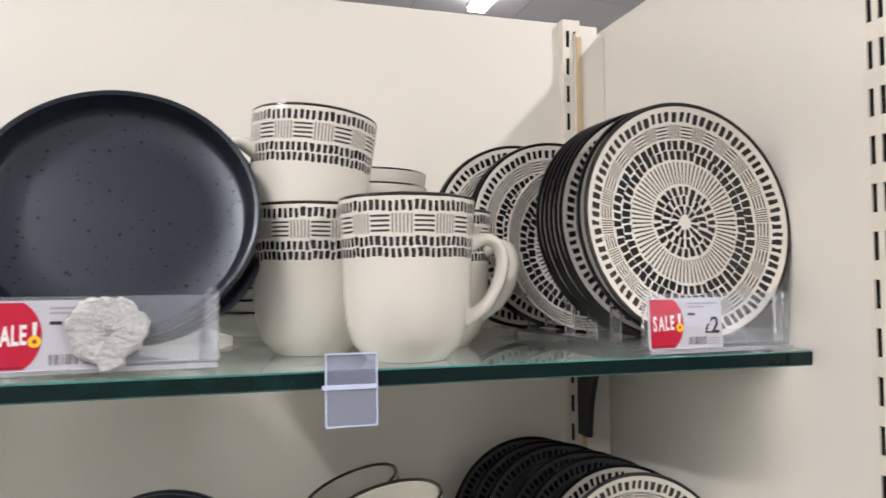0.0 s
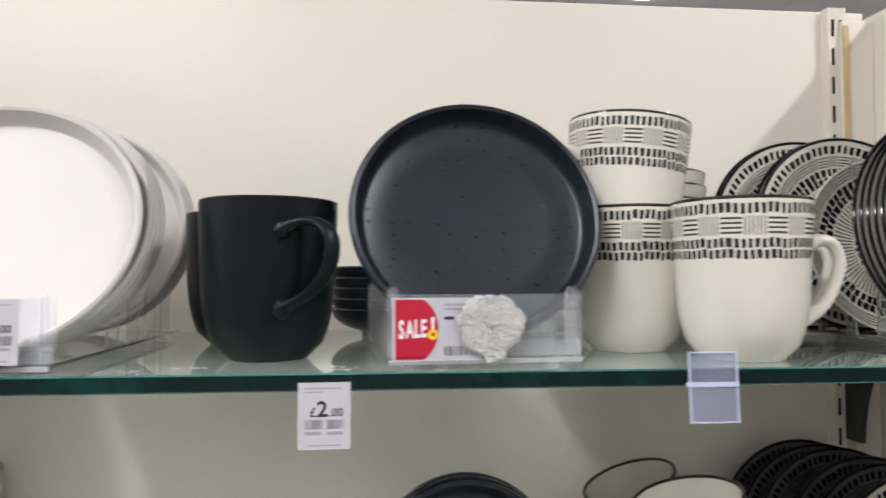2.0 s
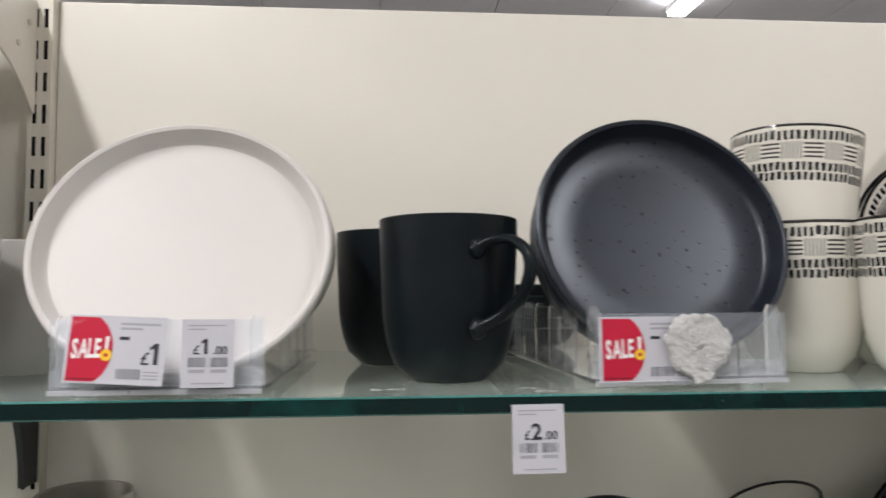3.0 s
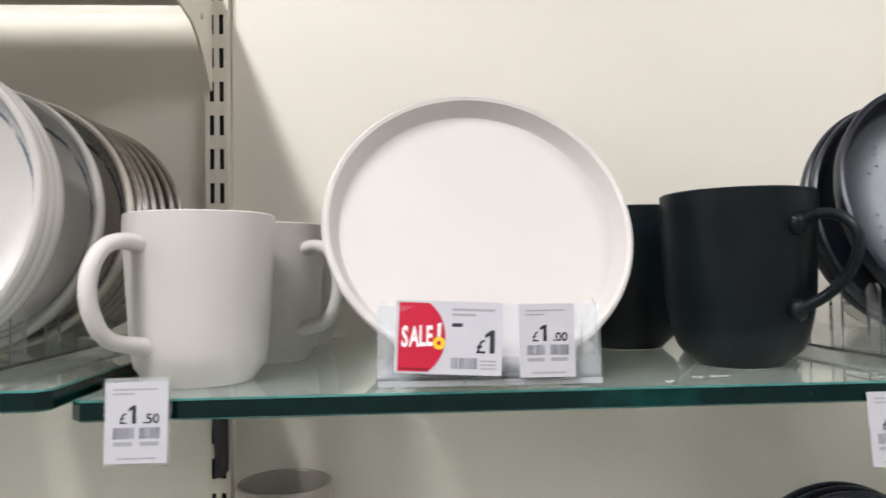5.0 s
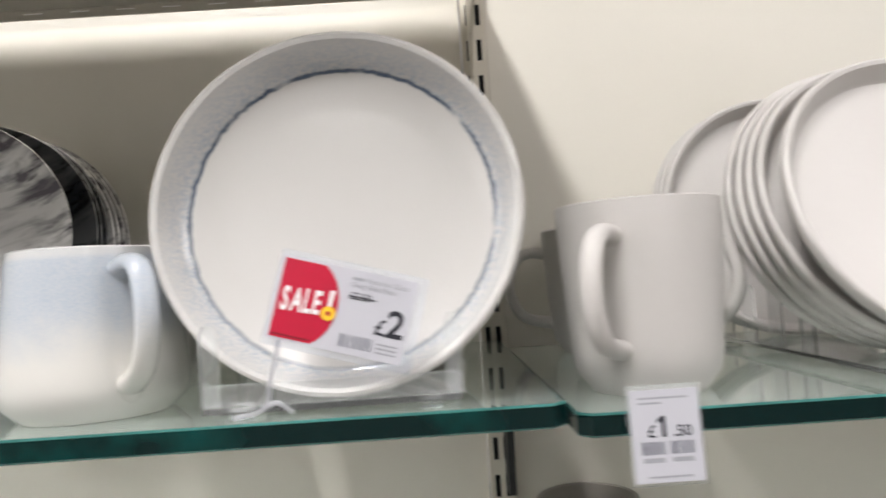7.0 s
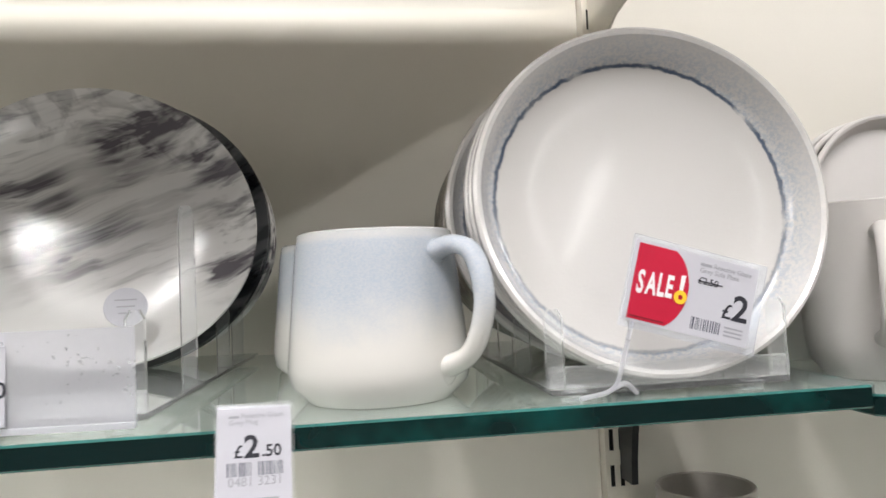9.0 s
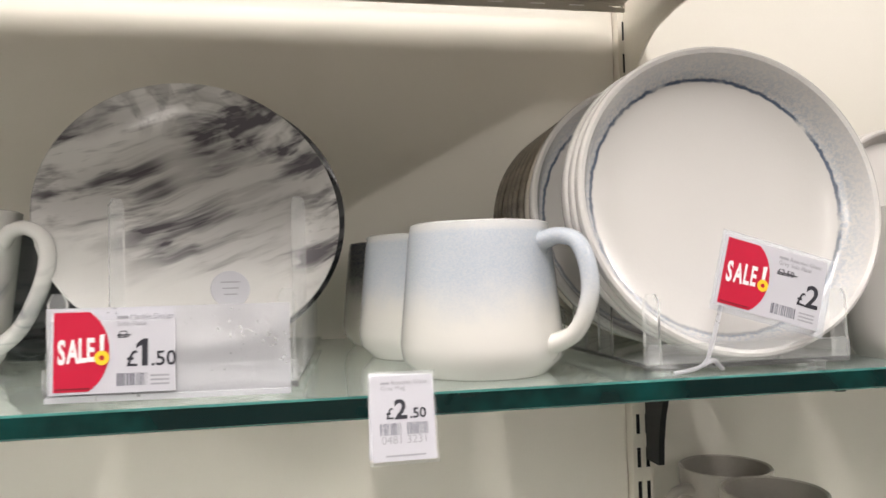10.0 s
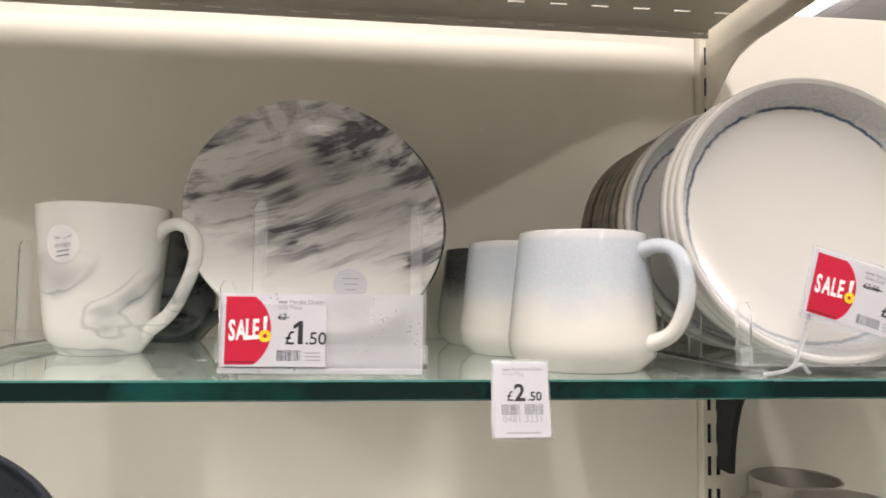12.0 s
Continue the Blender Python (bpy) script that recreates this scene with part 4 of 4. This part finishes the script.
mpu = mug_profile(0.0392, 0.0455, 0.082, foot=0.036, knee=0.016)
hu = [(0.0360, 0.0695), (0.049, 0.073), (0.060, 0.069), (0.0655, 0.055), (0.065, 0.039), (0.057, 0.023), (0.0405, 0.0150)]
mu = mug("mug", rest(-0.7245, 0.543, T, -46), mpu, hu, BLUE_OMBRE, "white and pale blue ombre glazed mug, wider at its base", "ombre mugs", 0.0118, 0.009, None, 1.3, 0.0078)
row_of(mu, [rest(-0.741, 0.643, T, 60)])
mg = mug("mug", rest(-0.748, 0.738, T, 30), mpu, hu, GREY_OMBRE, "beige and charcoal ombre glazed mug behind the blue ones", "ombre mugs", 0.0118, 0.009, None, 1.5)

# ---------------------------------------------------------------- left bay: marbled set
G = "marbled side plates"
pm = plate("coupe", plate_pose(-0.892, 0.648, T + 0.1035, 16.5, 12), 0.0950, "grey and white marbled glossy side plate in a rack", G, MARBLE, wobble=0.012, seed=2)
pk = plate("coupe", plate_pose(-0.887, 0.684, T + 0.1015, 13, 6), 0.0950, "charcoal marbled side plate standing behind the pale one", G, MARBLE_DARK, wobble=0.008, seed=4)
row_of(pk, [plate_pose(-0.888, 0.694 + 0.009 * k, T + 0.101, 12, 5) for k in range(2)])
row_of(pm, [plate_pose(-0.889, 0.714 + 0.009 * k, T + 0.101, 11, 5) for k in range(4)])
rm = rack(-0.880, 0.4975, T, 0.112, 0.262, (0.003, 0.085, 0.165, 0.21), -3, tall=0.050, back_tall=0.103, inset=0.005)
pocket(rm, -0.053, 0.053, -0.002, 0.003, 0.0435)
sale_card(pose(-0.9315, 0.4955, T + 0.0055, -3, 0, -3), 0.0535, 0.0375, "1", "red and white sale card priced one pound fifty", 19, ".50", ("Marble Design", "Side Plate"), "\u00a32")
st = part("round_sticker", lathe([(0, 0.0003), (0.0118, 0.0003), (0.012, 0.0), (0, 0.0)], 40), CARD, None)
st.matrix_world = plate_pose(-0.868, 0.6205, T + 0.049, 17, 12) @ pose(0, 0, 0.001)
tagged(st, "round white printed sticker on the marbled plate", "sticker", "round stickers")
for k in range(3):
    line = part("print_bar", boxes((-0.006 + k * 0.001, 0.006 - k * 0.001, 0.004 - k * 0.004, 0.0048 - k * 0.004, 0.0003, 0.0005)), PALE_INK, st)

mpm = mug_profile(0.0440, 0.0368, 0.1005, foot=0.0262, knee=0.036, belly=0.0008)
hm = [(0.0365, 0.0785), (0.0435, 0.0865), (0.055, 0.089), (0.066, 0.081), (0.067, 0.065), (0.060, 0.045), (0.049, 0.027), (0.030, 0.013)]
mm = mug("mug", rest(-1.039, 0.634, T, -14), mpm, hm, MARBLE_MUG, "white mug with soft grey marbling and round sticker", "marbled mugs", 0.0115, 0.009, None, 1.3, 0.0066)
mug("mug", rest(-1.022, 0.742, T, -14), mpm, hm, MARBLE_DARK, "charcoal marbled mug standing behind the pale one", "marbled mugs", 0.011, 0.0085)
rack(-1.150, 0.555, T, 0.118, 0.235, (0.04, 0.09, 0.14), 0, tall=0.078, inset=0.006)


def curved_sticker(turn, r0, slope, zc, size):
    """A round paper sticker bent to the side of the mug."""
    bm = bmesh.new()
    n, rings = 36, []
    for f in (0.0, 0.5, 1.0):
        ring = []
        for k in range(n if f else 1):
            a = 2 * math.pi * k / n
            z = zc + f * size * math.sin(a)
            r = r0 + slope * z + 0.0004
            b = radians(turn) + f * size * math.cos(a) / r
            ring.append(bm.verts.new((r * math.cos(b), r * math.sin(b), z)))
        rings.append(ring)
    for k in range(n):
        bm.faces.new((rings[0][0], rings[1][k], rings[1][(k + 1) % n]))
        bm.faces.new((rings[1][k], rings[2][k], rings[2][(k + 1) % n], rings[1][(k + 1) % n]))
    return bm


badge = part("round_sticker", curved_sticker(-94, 0.0350, 0.0920, 0.073, 0.0122), WHITE_PRINT, None, "", True)
badge.matrix_world = rest(-1.039, 0.634, T, -14)
tagged(badge, "round white sticker with printed words on the mug", "sticker", "round stickers")
for k, (text, size, dz) in enumerate((("unique", 0.0050, 0.0035), ("design", 0.0050, -0.0020))):
    w = words(text, size * 0.92, badge, PALE_INK, (0, 0, 0), 0.0, "CENTER")
    w.matrix_local = pose(0, 0, 0, 0, 0, -2) @ pose(0, -0.0424, 0.073 + dz, -4, -8, 0)
for k in range(2):
    w = part("print_bar", boxes((-0.0045, 0.0045, -0.0001, 0, -0.0005, 0.0005)), PALE_INK, badge)
    w.matrix_local = pose(0, 0, 0, 0, 0, -2) @ pose(0, -0.0421, 0.0683 - 0.003 * k, -2, -8, 0)

# ---------------------------------------------------------------- shelf-edge tickets
price_tag(pose(-0.0830, 0.4845, 1.4270, -5, 0, 2), 0.0300, 0.0380, "2", ".00", "white price ticket hanging from the shelf edge", 31, False)
price_tag(pose(-0.4700, 0.4825, 1.4405, -4, 0, 0), 0.0300, 0.0390, "1", ".50", "white price ticket in a clear sleeve on the shelf edge", 33)
price_tag(pose(-0.7920, 0.4685, 1.4500, -12, 0, 2), 0.0285, 0.0370, "2", ".50", "white price ticket in a clear sleeve on the shelf edge", 35, True, "0481 3231", ("Reactive Glaze", "Grey Mug"))
spare = part("spare_ticket", boxes((0, 0.0285, 0, 0.0006, 0, 0.0375)), CARD, None)
spare.matrix_world = pose(-0.7935, 0.4712, 1.4505, -12, 2, 2)
tagged(spare, "spare white ticket tucked behind the front one", "price tag", "shelf price tags")
clip = thing("ticket_clip", pose(0.1515, 0.4845, 1.4375, -4, 0, 0), "empty translucent blue plastic ticket clip on the shelf edge", "ticket clip")
part("flap", boxes((0, 0.031, 0, 0.001, 0, 0.023), bevel=0.0003), BLUE_CLIP, clip)
part("grip", boxes((0, 0.0305, 0.0005, 0.0015, 0.0235, 0.043), bevel=0.0003), BLUE_CLIP, clip)
part("seam", boxes((-0.002, 0.031, -0.0008, 0.0008, 0.0218, 0.0246)), BLUE_EDGE, clip, "pale folded seam")
for x0, x1, z0, z1 in ((0, 0.0009, 0.0, 0.043), (0.0301, 0.031, 0.0, 0.043), (0.0009, 0.0301, 0.0, 0.0009), (0.0009, 0.0301, 0.0421, 0.043)):
    part("edge", boxes((x0, x1, -0.0004, 0.0016, z0, z1)), BLUE_EDGE, clip, "pale plastic edge")

# ---------------------------------------------------------------- lower shelf
T = LOW_R
low = plate("coupe", plate_pose(0.411, 0.745, T + 0.1, 12, 0), PR, "dash-patterned plate standing on the lower shelf, dimness put into its glaze", "lower patterned plates", PATTERN_SHADED, BLACK_GLOSS)
row_of(low, [plate_pose(0.402, 0.765, T + 0.1, 10, 0), plate_pose(0.420, 0.728, T + 0.1, 12, 0), plate_pose(0.433, 0.700, T + 0.098, 13, 0), plate_pose(0.438, 0.676, T + 0.098, 13, 0)])
row_of(first, [plate_pose(0.441, 0.640, T + 0.098, 14, 0), plate_pose(0.441, 0.610, T + 0.098, 14, 0)])
rack(0.425, 0.54, T, 0.118, 0.25, (0.03, 0.08, 0.13, 0.18), 0, tall=0.046)
lb = plate("wall", plate_pose(0.043, 0.680, T + 0.0955, 14, 0), 0.0868, "matt black side plate standing on the lower shelf", "lower black plates", CERAMIC_BLACK)
row_of(lb, [plate_pose(0.043, 0.695 + 0.012 * k, T + 0.0955, 12, 0) for k in range(2)])
rack(0.038, 0.60, T, 0.118, 0.19, (0.03, 0.08, 0.13), 0, tall=0.046)
row_of(m0, [rest(0.232, 0.745, T, 90), rest(0.240, 0.648, T, 200), rest(0.212, 0.550, T, 190)])
row_of(m0, [pose(0.243, 0.745, T + 0.0630, 0, -20, 0), pose(0.246, 0.650, T + 0.0720, 3, -13, -8), pose(0.214, 0.550, T + 0.0800, 8, 4, -30)])
cup = mug("mug", rest(-0.434, 0.781, T, 200), mpw, hw, SHADED_WHITE_GLAZE, "white mug in a stack on the lower shelf, shade painted warm grey", "grey mugs", 0.0105, 0.0085)
row_of(cup, [rest(-0.434, 0.781, T + 0.083, 190), rest(-0.443, 0.6955, T, 185), rest(-0.443, 0.6955, T + 0.085, 195)])
T = LOW_L
lk = plate("wall", plate_pose(-1.178, 0.66, T + 0.125, 14, 0), 0.121, "matt black dinner plate standing in a rack", "lower black plates", CERAMIC_BLACK)
rack(-1.185, 0.60, T, 0.118, 0.19, (0.03, 0.08, 0.13), 0, tall=0.046)

# ---------------------------------------------------------------- dried glue and dust on the glass
RESIDUE = Mat("dried_glue_residue", (0.62, 0.61, 0.58), 0.7).vary(300, 0.3, 0.05, 0.3).m


def smear(x, y, top, long, wide, turn, seed):
    """A thin broken patch of dried glue: flat crumbs of uneven outline."""
    rnd = random.Random(seed)
    bm = bmesh.new()
    for k in range(9):
        cx, cy = rnd.uniform(-0.5, 0.5) * long, rnd.gauss(0, 0.25) * wide
        r = rnd.uniform(0.10, 0.26) * wide
        rim = [bm.verts.new((cx + r * rnd.uniform(0.8, 2.4) * math.cos(a), cy + r * rnd.uniform(0.5, 1.0) * math.sin(a), 0.0002)) for a in (2 * math.pi * i / 9 for i in range(9))]
        tip = bm.verts.new((cx, cy, 0.0005))
        for i in range(9):
            bm.faces.new((rim[i], rim[(i + 1) % 9], tip))
    ob = part("glue_residue", bm, RESIDUE, None)
    ob.matrix_world = pose(x, y, top, 0, 0, turn)
    return tagged(ob, "dried white glue residue on the glass shelf", "residue", "glue residue")


for k, (x, y, long, wide, turn) in enumerate(((-0.150, 0.5195, 0.030, 0.005, 4), (-0.181, 0.506, 0.006, 0.004, 60), (-0.055, 0.515, 0.034, 0.003, -6), (-0.060, 0.503, 0.012, 0.003, 3))):
    smear(x, y, RIGHT_TOP, long, wide, turn, 40 + k)
for k, (x, y, long, wide, turn) in enumerate(((-0.960, 0.582, 0.004, 0.004, 20), (-1.10, 0.60, 0.05, 0.004, 12), (-1.02, 0.56, 0.04, 0.003, -8))):
    smear(x, y, LEFT_TOP, long, wide, turn, 60 + k)
